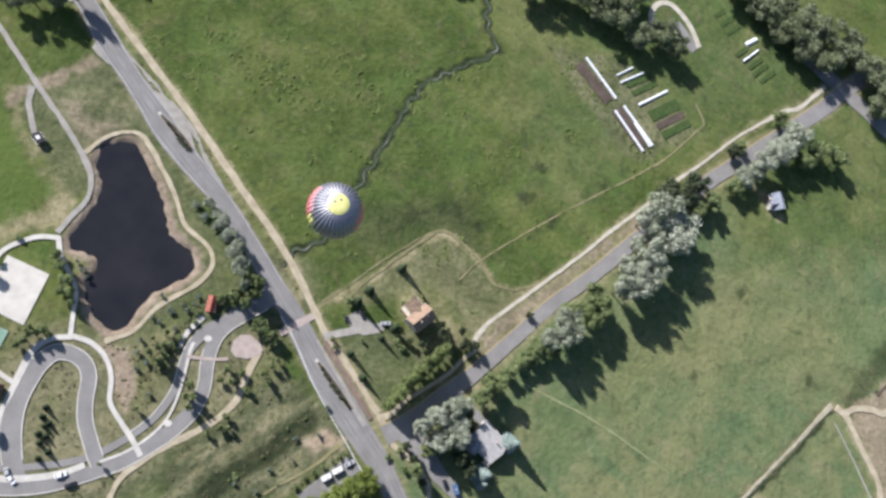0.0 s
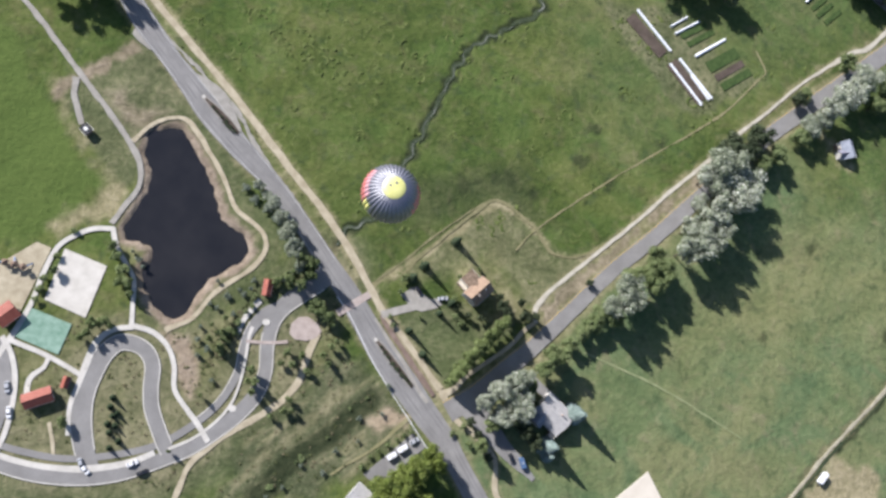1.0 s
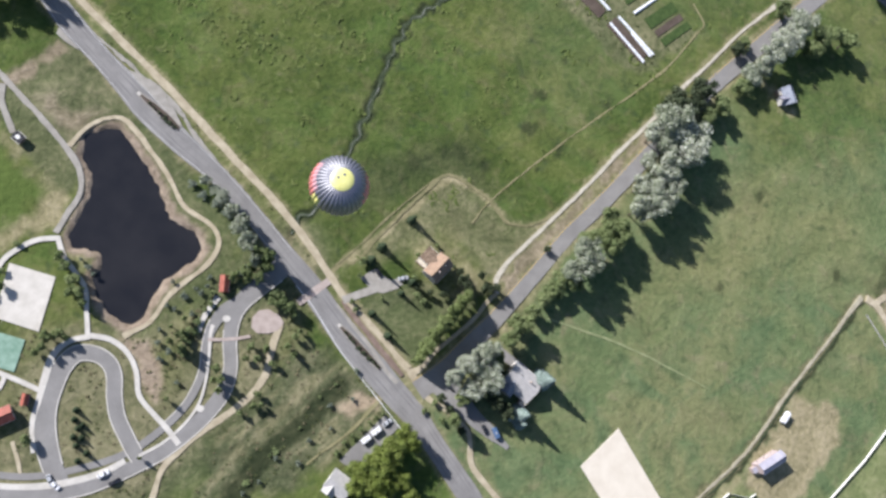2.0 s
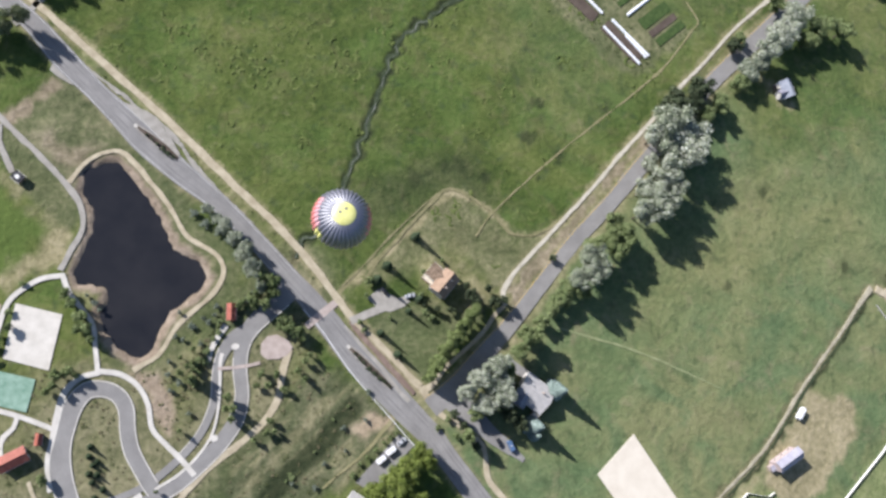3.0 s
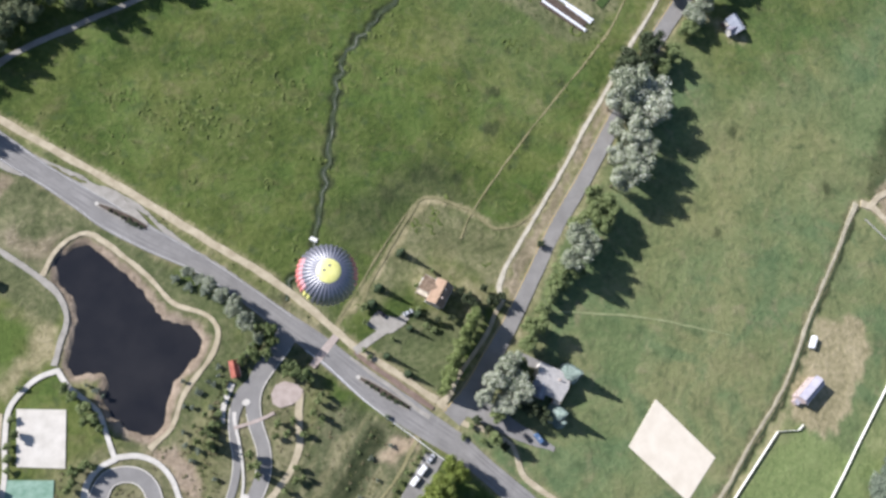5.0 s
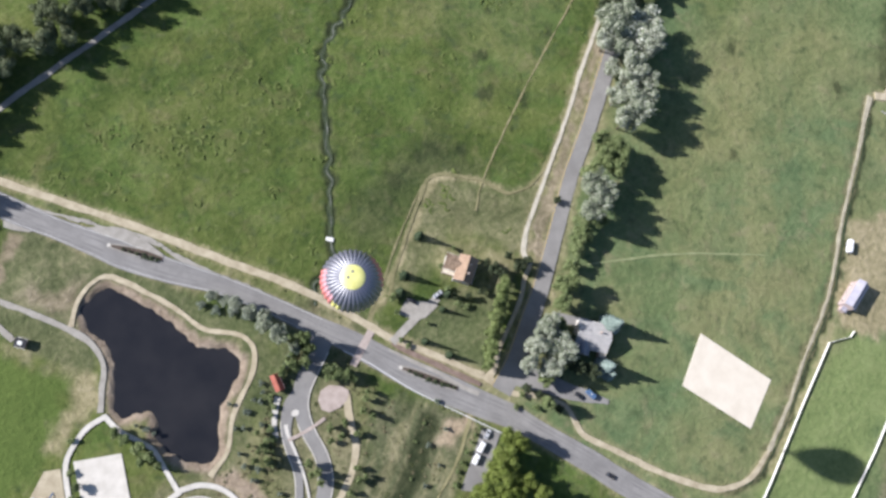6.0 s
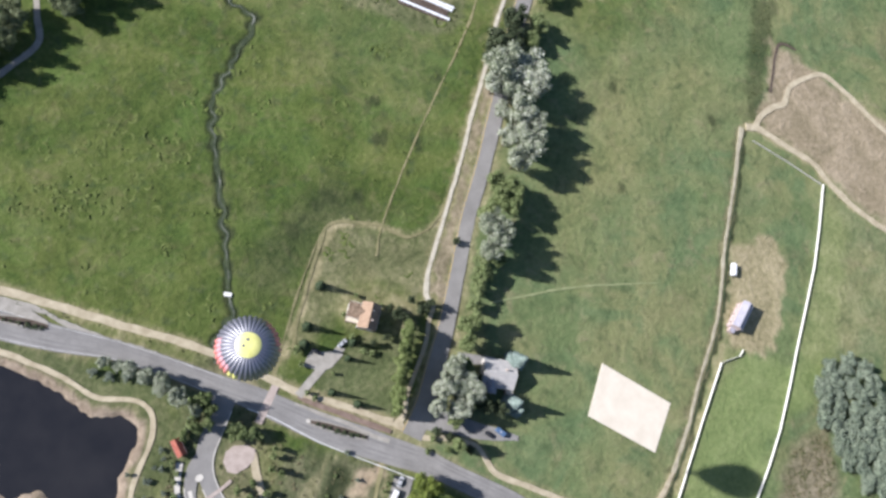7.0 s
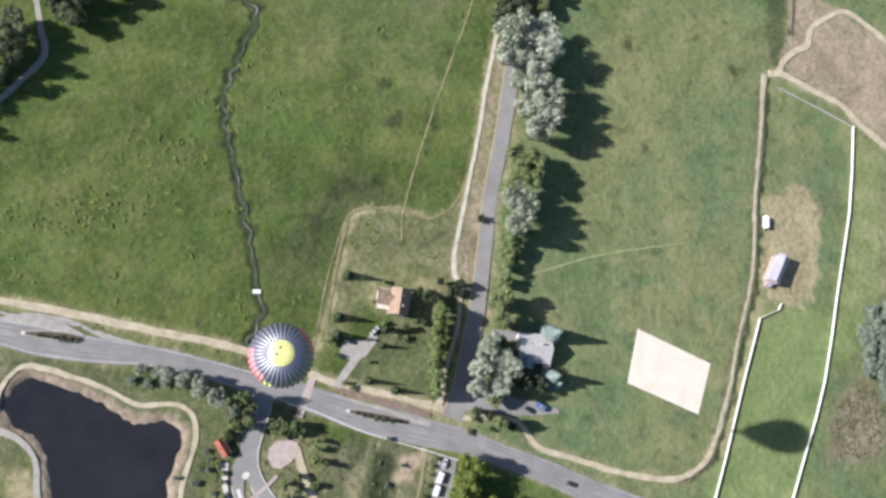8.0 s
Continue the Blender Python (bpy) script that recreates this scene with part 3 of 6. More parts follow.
ISLAND_WALK = [
    (-15.7, 3.6, 1.4), (-10, 3.9, 1.4), (-3.4, 4.7, 1.4), (1.7, 5.9, 1.4),
]
RAMP = [
    (-12.9, 22.2, 2.6), (-15.8, 17.6, 2.4), (-18.6, 12.1, 2.1), (-19.8, 6.5, 1.9),
]
EDGE_LINE = [
    (19.8, 29.1, 0.38), (27.2, 20.9, 0.38), (32.8, 12.9, 0.38), (40, 2.4, 0.38), (49.1, -8.5, 0.38), (60.2, -21.2, 0.38), (69, -31.5, 0.38), (74.4, -37.6, 0.38),
]
EDGE_STRIP = [
    (38.5, 21.8, 1), (44, 14.9, 1.5), (54.5, 3.0, 1.6), (61.5, -6.3, 1.7), (67, -12.4, 2),
]

# grass that is fresher, more golden or barer than the rest
FRESH = [
    (240, -64), (251.5, -62), (273.1, -82.8), (300, -62), (349, -14), (349.9, -35.8), (296, -92), (262, -102),
    (236.3, -106.3), (221.4, -121), (195.2, -140), (150, -135), (158.5, -113), (209.9, -74),
]
GOLD = [
    (251.9, 96), (322.6, 108.2), (321.5, 66.2), (264.6, 49.6), (205, 29), (192.5, 7.3), (176, 30), (205, 62),
]
STREET_LAWNS = [
    [(-3.3, -3.1), (3.2, -3.7), (2.4, -12.5), (-0.5, -17.1), (-4, -14.3)],
    [(1, 15.5), (4.3, 18.6), (14, 27), (6, 27), (-2.5, 15), (-3.3, 7.5), (0.4, 11.4)],
    [(63.7, 24.8), (83, 15.5), (80.5, 9), (73.9, -1), (62.9, 6.2), (57.5, 19.2)],
]
SHOULDER_NORTH = [
    (-58.8, 120.4), (-52.2, 118.1), (-45, 112.7), (-39, 105.9), (-34.4, 97.4), (-37.7, 97.4), (-43, 104.1), (-49.9, 111.1), (-54.5, 115),
]
GATE_APRON = [
    (-87.9, 139), (-89.5, 133), (-86.4, 130.2), (-81, 127.2), (-75.4, 126.4), (-73.5, 128.6), (-80.3, 135.8),
]
MULCH = [
    (40.5, 23.5, 1.6), (42.7, 21.1, 2.2), (49.5, 13.4, 2.6), (58.9, 2.8, 2.6), (66, -5, 2.4), (69.5, -9, 1.6),
]
HOUSE_DRIVE = [
    (113, 5.6, 4.4), (119, 1.2, 4.4), (127, -4.2, 4.2),
]

# place, turn, length and width of single things
SPOTS = {
    'tan_house': (83.2, 40.4, -131.0, 12.7, 18.7),
    'grey_house': (125.2, -9.9, -37.2, 16.9, 16.6),
    'lane_house': (279, 150, -72.3, 16.3, 13.1),
    'barn': (256.0, -45.2, -151.5, 18.3, 11.1),
    'trailer': (268.4, -23.4, -128.0, 8.9, 3.7),
    'red_hall': (-92.3, -30.6, 27.0, 10.2, 4.7),
    'shelter': (-10.8, 27.8, -89.9, 7.5, 3.8),
    'small_shelter': (-83.5, -23.2, -96.0, 4.2, 1.8),
    'play_shelter': (-111.4, 0.7, 48.8, 7.7, 7.6),
    'south_house': (43.2, -55.8, -35.0, 13.2, 11.9),
    'kiosk': (-98.2, 84.0, -38.9, 4.2, 3.7),
    'culvert': (33.5, 76.9, -33.6, 3.2, 1.8),
    'car_white': (-51.8, -52, 30.9, 4.7),
    'car_dark': (-47.3, -55.1, 27.8, 4.1),
    'car_grey': (-71.2, -54.3, -62.2, 4.9),
    'car_silver': (-69.3, -56.2, -41.4, 3.8),
    'car_blue': (113.9, -33.4, -65.3, 8.0),
    'car_pad': (68.1, 35.4, 14.7, 4.7),
    'rv_one': (58.5, -33.3, 35.6, 6.8),
    'rv_two': (54.2, -36.9, 36.9, 5.6),
    'car_lot': (63.4, -29.6, 38.4, 5.5),
    'car_drive': (108.8, -31.9, -60.7, 5.3),
    'car_yard': (56.3, 37.3, -49.5, 4.9),
    'van_one': (-105, -27.9, -75.0, 4.5),
    'van_two': (-102.2, -37.6, -77.6, 4.2),
    'car_road': (106.7, -69.3, -51.8, 5.6),
    'nose_one': (-8.8, 12.9),
    'nose_two': (-16.5, -25.3),
    'balloon': (21.0, 38.2, 154.0),
}

# ---- materials ----
def mat(name, rough=0.9, metal=0.0, spec=0.3):
    m = bpy.data.materials.new(name)
    m.use_nodes = True
    b = m.node_tree.nodes["Principled BSDF"]
    b.inputs["Roughness"].default_value = rough
    b.inputs["Metallic"].default_value = metal
    b.inputs["Specular IOR Level"].default_value = spec
    return m, m.node_tree, b


def coords(nt, kind="Object"):
    return nt.nodes.new("ShaderNodeTexCoord").outputs[kind]


def noise_at(nt, vec, scale, detail=4.0, rough=0.6, distort=0.0):
    n = nt.nodes.new("ShaderNodeTexNoise")
    n.inputs["Scale"].default_value = scale
    n.inputs["Detail"].default_value = detail
    n.inputs["Roughness"].default_value = rough
    n.inputs["Distortion"].default_value = distort
    nt.links.new(vec, n.inputs["Vector"])
    return n.outputs["Fac"]


def ramp(nt, fac, stops):
    r = nt.nodes.new("ShaderNodeValToRGB")
    e = r.color_ramp.elements
    while len(e) < len(stops):
        e.new(0.5)
    for i, (p, c) in enumerate(stops):
        e[i].position = p
        e[i].color = (*c, 1) if len(c) == 3 else c
    nt.links.new(fac, r.inputs["Fac"])
    return r.outputs["Color"]


def mix(nt, fac, a, b, blend="MIX"):
    n = nt.nodes.new("ShaderNodeMix")
    n.data_type, n.blend_type = "RGBA", blend
    for sock, v in ((n.inputs[0], fac), (n.inputs[6], a), (n.inputs[7], b)):
        if isinstance(v, bpy.types.NodeSocket):
            nt.links.new(v, sock)
        elif isinstance(v, tuple):
            sock.default_value = (*v, 1) if len(v) == 3 else v
        else:
            sock.default_value = v
    return n.outputs[2]


def mathn(nt, op, a, b=0.0, clamp=False):
    n = nt.nodes.new("ShaderNodeMath")
    n.operation, n.use_clamp = op, clamp
    for sock, v in ((n.inputs[0], a), (n.inputs[1], b)):
        if isinstance(v, bpy.types.NodeSocket):
            nt.links.new(v, sock)
        else:
            sock.default_value = v
    return n.outputs[0]


def bump(nt, bsdf, height, dist, strength=1.0):
    n = nt.nodes.new("ShaderNodeBump")
    n.inputs["Strength"].default_value = strength
    n.inputs["Distance"].default_value = dist
    nt.links.new(height, n.inputs["Height"])
    nt.links.new(n.outputs[0], bsdf.inputs["Normal"])


def two_scale(name, dark, light, coarse, fine, rough=0.9, relief=0.02, spec=0.25, metal=0.0, kind="Object"):
    """A surface of one stuff, mottled at two scales, with fine relief."""
    m, nt, b = mat(name, rough, metal, spec)
    v = coords(nt, kind)
    big, small = noise_at(nt, v, coarse, 3), noise_at(nt, v, fine, 5, 0.7)
    f = mathn(nt, "ADD", mathn(nt, "MULTIPLY", big, 0.6), mathn(nt, "MULTIPLY", small, 0.4))
    nt.links.new(ramp(nt, f, [(0.36, dark), (0.64, light)]), b.inputs["Base Color"])
    if relief:
        bump(nt, b, small, relief)
    return m


def leaf_mat(name, dark, mid, light, glow=0.15):
    """Leaves: every clump has its own shade, and lets some light through."""
    m, nt, b = mat(name, 0.75, 0.0, 0.12)
    g = nt.nodes.new("ShaderNodeNewGeometry").outputs["Random Per Island"]
    o = nt.nodes.new("ShaderNodeObjectInfo").outputs["Random"]
    f = mathn(nt, "ADD", mathn(nt, "MULTIPLY", g, 0.8), mathn(nt, "MULTIPLY", o, 0.2))
    col = ramp(nt, f, [(0.05, dark), (0.5, mid), (0.95, light)])
    nt.links.new(col, b.inputs["Base Color"])
    t = nt.nodes.new("ShaderNodeBsdfTranslucent")
    nt.links.new(col, t.inputs["Color"])
    s = nt.nodes.new("ShaderNodeMixShader")
    s.inputs[0].default_value = glow
    nt.links.new(b.outputs[0], s.inputs[1])
    nt.links.new(t.outputs[0], s.inputs[2])
    nt.links.new(s.outputs[0], nt.nodes["Material Output"].inputs["Surface"])
    return m


def ground_mat():
    m, nt, b = mat("meadow_soil", 0.95, 0.0, 0.1)
    v = coords(nt)
    chan = []
    for name in ("zone_a", "zone_b", "zone_c"):
        a, sep = nt.nodes.new("ShaderNodeAttribute"), nt.nodes.new("ShaderNodeSeparateColor")
        a.attribute_name = name
        nt.links.new(a.outputs["Color"], sep.inputs[0])
        chan += list(sep.outputs)[:3]
    dry_z, soil_z, scrub_z, lawn_z, past_z, dark_z, fresh_z, gold_z, mud_z = chan
    wide, mid, fine = noise_at(nt, v, 0.014, 4, 0.6, 0.8), noise_at(nt, v, 0.06, 5, 0.6, 0.2), noise_at(nt, v, 0.36, 4, 0.68, 0.2)
    worn, rank = noise_at(nt, v, 0.028, 5, 0.65, 0.4), noise_at(nt, v, 0.15, 3, 0.55, 0.3)
    fleck, sweep = noise_at(nt, v, 0.085, 4, 0.6, 0.9), noise_at(nt, v, 0.021, 3, 0.55, 1.6)
    grain, speck = noise_at(nt, v, 1.6, 4, 0.7), noise_at(nt, v, 0.22, 3, 0.6, 0.6)
    tuft = mathn(nt, "ADD", mathn(nt, "MULTIPLY", mid, 0.50), mathn(nt, "MULTIPLY", fine, 0.50))

    def shades(*c):
        return ramp(nt, tuft, [(0.34 + 0.30 * i / (len(c) - 1), k) for i, k in enumerate(c)])

    def patch(f, lo, hi, top):
        return ramp(nt, f, [(lo, (0, 0, 0)), (hi, (top, top, top))])
    grass = shades((0.034, 0.056, 0.015), (0.061, 0.088, 0.021), (0.093, 0.121, 0.034))
    grass = mix(nt, patch(wide, 0.43, 0.60, 1.0), grass, shades((0.061, 0.081, 0.021), (0.097, 0.120, 0.032), (0.142, 0.156, 0.053)))
    grass = mix(nt, patch(sweep, 0.50, 0.66, 0.7), grass, shades((0.047, 0.080, 0.020), (0.075, 0.118, 0.028), (0.104, 0.143, 0.040)))
    grass = mix(nt, patch(fleck, 0.53, 0.68, 0.52), grass, shades((0.066, 0.065, 0.027), (0.111, 0.107, 0.046), (0.162, 0.150, 0.071)))
    past = shades((0.077, 0.109, 0.045), (0.112, 0.147, 0.061), (0.149, 0.182, 0.080))
    past = mix(nt, patch(wide, 0.46, 0.62, 1.0), past, shades((0.117, 0.135, 0.059), (0.164, 0.175, 0.078), (0.208, 0.209, 0.101)))
    past = mix(nt, patch(sweep, 0.50, 0.64, 0.8), past, shades((0.061, 0.099, 0.045), (0.093, 0.137, 0.061), (0.128, 0.169, 0.078)))
    past = mix(nt, patch(fleck, 0.56, 0.72, 0.6), past, shades((0.123, 0.121, 0.063), (0.194, 0.177, 0.100), (0.260, 0.229, 0.138)))
    past = mix(nt, gold_z, past, shades((0.121, 0.131, 0.053), (0.170, 0.171, 0.070), (0.221, 0.209, 0.096)))
    lawn = shades((0.068, 0.102, 0.024), (0.098, 0.134, 0.034))
    fresh = shades((0.104, 0.142, 0.050), (0.156, 0.198, 0.072), (0.206, 0.240, 0.098))
    scrub = shades((0.042, 0.056, 0.024), (0.095, 0.106, 0.052), (0.178, 0.170, 0.096))
    dry = shades((0.140, 0.132, 0.064), (0.250, 0.222, 0.122), (0.365, 0.318, 0.195))
    soil = shades((0.265, 0.205, 0.135), (0.415, 0.335, 0.230))
    mud = shades((0.140, 0.108, 0.078), (0.232, 0.182, 0.134), (0.335, 0.272, 0.205))
    dark = shades((0.016, 0.024, 0.011), (0.029, 0.037, 0.017), (0.050, 0.058, 0.027))
    col = mix(nt, past_z, grass, past)
    col = mix(nt, patch(worn, 0.56, 0.74, 0.5), col, shades((0.085, 0.080, 0.040), (0.185, 0.168, 0.088)))
    col = mix(nt, patch(rank, 0.56, 0.72, 0.6), col, (0.046, 0.068, 0.030))
    col = mix(nt, patch(speck, 0.58, 0.74, 0.38), col, shades((0.110, 0.110, 0.052), (0.205, 0.190, 0.110)))
    col = mix(nt, fresh_z, col, fresh)
    col = mix(nt, lawn_z, col, lawn)
    col = mix(nt, scrub_z, col, scrub)
    col = mix(nt, dark_z, col, dark)
    breakup = mathn(nt, "MULTIPLY", mathn(nt, "SUBTRACT", tuft, 0.5), 2.6)

    def edge(z):
        return mathn(nt, "ADD", z, mathn(nt, "MULTIPLY", breakup, mathn(nt, "MULTIPLY", z, mathn(nt, "SUBTRACT", 1.0, z))), True)
    col = mix(nt, edge(dry_z), col, dry)
    col = mix(nt, edge(soil_z), col, soil)
    col = mix(nt, edge(mud_z), col, mud)
    col = mix(nt, 0.34, col, mix(nt, 1.0, col, ramp(nt, grain, [(0.3, (0.62, 0.62, 0.62)), (0.7, (1.38, 1.38, 1.38))]), "MULTIPLY"))
    nt.links.new(col, b.inputs["Base Color"])
    bump(nt, b, mathn(nt, "ADD", fine, mathn(nt, "MULTIPLY", mid, 2.0)), 0.8, 0.7)
    return m


GROUND = ground_mat()
ASPHALT = two_scale("asphalt", (0.168, 0.161, 0.151), (0.268, 0.257, 0.241), 0.09, 1.6, 0.9, 0.01)
ASPHALT_WORN = two_scale("asphalt_wheel_track", (0.150, 0.144, 0.136), (0.240, 0.231, 0.218), 0.12, 1.2, 0.85, 0.01)
ASPHALT_NEW = two_scale("asphalt_street", (0.186, 0.178, 0.166), (0.262, 0.252, 0.236), 0.10, 1.6, 0.9, 0.01)
CONCRETE = two_scale("concrete", (0.43, 0.405, 0.355), (0.60, 0.570, 0.510), 0.2, 2.0, 0.9, 0.01)
GRAVEL = two_scale("crushed_stone", (0.30, 0.254, 0.168), (0.48, 0.420, 0.300), 0.25, 2.5, 0.95, 0.03)
PALE_GRAVEL = two_scale("pale_gravel", (0.36, 0.33, 0.255), (0.54, 0.50, 0.405), 0.25, 2.5, 0.95, 0.03)
GREY_GRAVEL = two_scale("grey_gravel", (0.24, 0.222, 0.19), (0.36, 0.338, 0.295), 0.25, 2.5, 0.95, 0.03)
SAND = two_scale("arena_sand", (0.55, 0.490, 0.392), (0.65, 0.592, 0.488), 0.15, 2.2, 0.95, 0.02)
COURT_SAND = two_scale("court_sand", (0.47, 0.44, 0.38), (0.61, 0.575, 0.51), 0.2, 2.2, 0.95, 0.02)
COURT_GREEN = two_scale("court_paint", (0.13, 0.235, 0.165), (0.27, 0.38, 0.30), 0.35, 2.0, 0.7, 0.0)
PAVER = two_scale("paver", (0.31, 0.255, 0.22), (0.44, 0.37, 0.325), 0.4, 3.0, 0.9, 0.01)
WHITE_PAINT = two_scale("white_line", (0.44, 0.44, 0.425), (0.72, 0.72, 0.70), 0.6, 4.0, 0.7, 0.0)
YELLOW_PAINT = two_scale("yellow_line", (0.40, 0.28, 0.06), (0.55, 0.40, 0.10), 0.6, 4.0, 0.7, 0.0)
TRACK = two_scale("worn_track", (0.17, 0.16, 0.07), (0.28, 0.25, 0.14), 0.2, 2.0, 0.95, 0.02)
TRAIL_EARTH = two_scale("trail_earth", (0.262, 0.236, 0.165), (0.430, 0.392, 0.288), 0.25, 2.0, 0.95, 0.03)
GRASS_TRACK = two_scale("grass_track", (0.16, 0.19, 0.085), (0.27, 0.285, 0.150), 0.25, 1.8, 0.95, 0.03)
RIM_EARTH = two_scale("rim_earth", (0.115, 0.118, 0.050), (0.26, 0.228, 0.125), 0.25, 1.5, 0.95, 0.03)
MULCH_BARK = two_scale("bark_mulch", (0.135, 0.095, 0.075), (0.240, 0.180, 0.145), 0.3, 2.0, 0.95, 0.03)
TILLED = two_scale("tilled_soil", (0.060, 0.045, 0.035), (0.115, 0.090, 0.070), 0.2, 1.6, 0.95, 0.08)
CROP = two_scale("crop_rows", (0.025, 0.050, 0.012), (0.070, 0.105, 0.030), 0.4, 2.0, 0.95, 0.1)
FLEECE = two_scale("row_fleece", (0.70, 0.72, 0.74), (0.86, 0.87, 0.88), 0.3, 2.0, 0.7, 0.02)
BARK = two_scale("bark", (0.06, 0.05, 0.04), (0.15, 0.12, 0.09), 1.0, 6.0, 0.95, 0.03)
WHITE_VINYL = two_scale("white_vinyl", (0.66, 0.65, 0.60), (0.78, 0.77, 0.72), 0.5, 3.0, 0.55, 0.0)
SIDING = two_scale("pale_siding", (0.42, 0.40, 0.37), (0.55, 0.53, 0.49), 0.5, 3.0, 0.8, 0.0)
BROWN_SIDING = two_scale("brown_siding", (0.16, 0.11, 0.08), (0.25, 0.18, 0.13), 0.5, 3.0, 0.85, 0.0)
ROOF_TAN = two_scale("tan_shingle", (0.235, 0.163, 0.110), (0.355, 0.252, 0.175), 0.5, 3.0, 0.9, 0.02)
ROOF_BROWN = two_scale("brown_shake", (0.120, 0.085, 0.055), (0.360, 0.265, 0.185), 0.8, 3.0, 0.95, 0.05)
CREAM_BOARD = two_scale("cream_board", (0.50, 0.44, 0.34), (0.66, 0.60, 0.48), 0.5, 3.0, 0.8, 0.0)
ROOF_BARN = two_scale("barn_metal_roof", (0.26, 0.25, 0.295), (0.38, 0.367, 0.415), 0.4, 2.0, 0.5, 0.0)
ROSE_SIDING = two_scale("rose_siding", (0.37, 0.295, 0.28), (0.47, 0.385, 0.365), 0.5, 3.0, 0.8, 0.0)
ROOF_GREY = two_scale("grey_shingle", (0.20, 0.21, 0.23), (0.32, 0.33, 0.36), 0.5, 3.0, 0.85, 0.02)
ROOF_CREAM = two_scale("weathered_pale_shingle", (0.35, 0.34, 0.325), (0.49, 0.47, 0.445), 0.5, 3.0, 0.85, 0.02)
ROOF_RED = two_scale("red_metal_roof", (0.24, 0.070, 0.048), (0.34, 0.115, 0.078), 0.4, 2.0, 0.6, 0.0)
ROOF_WHITE = two_scale("pale_metal_roof", (0.165, 0.16, 0.195), (0.25, 0.24, 0.28), 0.4, 2.0, 0.6, 0.0)
ROOF_PALE = two_scale("pale_slate_roof", (0.17, 0.185, 0.22), (0.30, 0.32, 0.36), 0.6, 3.0, 0.7, 0.02)
ROOF_DARK = two_scale("dark_shingle", (0.030, 0.030, 0.034), (0.060, 0.060, 0.066), 0.5, 3.0, 0.85, 0.02)
GLASS, _, gb = mat("window_glass", 0.08, 0.0, 0.6)
gb.inputs["Base Color"].default_value = (0.03, 0.035, 0.04, 1)
RUBBER = two_scale("rubber", (0.015, 0.015, 0.015), (0.03, 0.03, 0.03), 1, 5, 0.9, 0)
LEAF_SILVER = leaf_mat("silver_leaves", (0.110, 0.138, 0.078), (0.30, 0.335, 0.225), (0.68, 0.69, 0.60))
LEAF_GREEN = leaf_mat("green_leaves", (0.086, 0.122, 0.046), (0.175, 0.220, 0.088), (0.290, 0.325, 0.155))
LEAF_BRIGHT = leaf_mat("bright_leaves", (0.090, 0.128, 0.022), (0.170, 0.215, 0.045), (0.260, 0.300, 0.090))
LEAF_DARK = leaf_mat("dark_leaves", (0.032, 0.046, 0.024), (0.062, 0.082, 0.042), (0.110, 0.128, 0.072))
LEAF_WOOD = leaf_mat("wood_leaves", (0.052, 0.070, 0.032), (0.140, 0.168, 0.084), (0.320, 0.345, 0.210))
LEAF_GRASS = leaf_mat("tussock_grass", (0.070, 0.094, 0.025), (0.096, 0.122, 0.034), (0.126, 0.150, 0.047), 0.05)
LEAF_HEDGE = leaf_mat("hedge_leaves", (0.095, 0.135, 0.042), (0.175, 0.220, 0.078), (0.260, 0.300, 0.130))
LEAF_GROVE = leaf_mat("grove_leaves", (0.095, 0.126, 0.086), (0.195, 0.236, 0.168), (0.32, 0.36, 0.27))
LEAF_WEED = leaf_mat("weed_leaves", (0.070, 0.088, 0.032), (0.110, 0.130, 0.050), (0.165, 0.175, 0.080), 0.3)
LEAF_STRAW = leaf_mat("straw_leaves", (0.130, 0.118, 0.062), (0.200, 0.178, 0.100), (0.290, 0.258, 0.155), 0.3)
LEAF_GREY = leaf_mat("grey_leaves", (0.085, 0.110, 0.078), (0.165, 0.195, 0.145), (0.260, 0.285, 0.220))
NEEDLE = leaf_mat("needles", (0.018, 0.030, 0.014), (0.036, 0.054, 0.026), (0.062, 0.080, 0.044), 0.1)
BLUE_NEEDLE = leaf_mat("blue_needles", (0.10, 0.14, 0.12), (0.20, 0.25, 0.22), (0.30, 0.36, 0.32), 0.1)


def water_mat():
    m, nt, b = mat("pond_water", 0.06, 0.0, 0.5)
    v = coords(nt)
    nt.links.new(ramp(nt, noise_at(nt, v, 0.05, 3), [(0.35, (0.015, 0.015, 0.017)), (0.65, (0.024, 0.023, 0.024))]), b.inputs["Base Color"])
    bump(nt, b, noise_at(nt, v, 1.5, 3), 0.02, 0.3)
    return m


WATER = water_mat()
# creek colour, mottled from dark green to pale grey
CREEK_PALE = two_scale("pale_mottled_water", (0.022, 0.032, 0.018), (0.21, 0.215, 0.175), 0.10, 0.7, 0.2, 0.01, 0.5)
WET_BANK = two_scale("wet_bank", (0.020, 0.030, 0.016), (0.062, 0.080, 0.036), 0.15, 1.2, 0.95, 0.05)


# ---- building helpers ----
def mesh_ob(name, verts, faces, material, parent=None, label="", smooth=False):
    me = bpy.data.meshes.new(name)
    me.from_pydata([tuple(v) for v in verts], [], faces)
    me.materials.append(material)
    if smooth:
        me.polygons.foreach_set("use_smooth", [True] * len(me.polygons))
    me.update()
    ob = new(name, me)
    if parent:
        ob.parent = parent
    if label:
        tagged(ob, label)
    return ob


def part(name, bm, material, parent, label=""):
    me = bpy.data.meshes.new(name)
    bm.to_mesh(me)
    bm.free()
    me.materials.append(material)
    ob = new(name, me)
    ob.parent = parent
    if label:
        tagged(ob, label)
    return ob


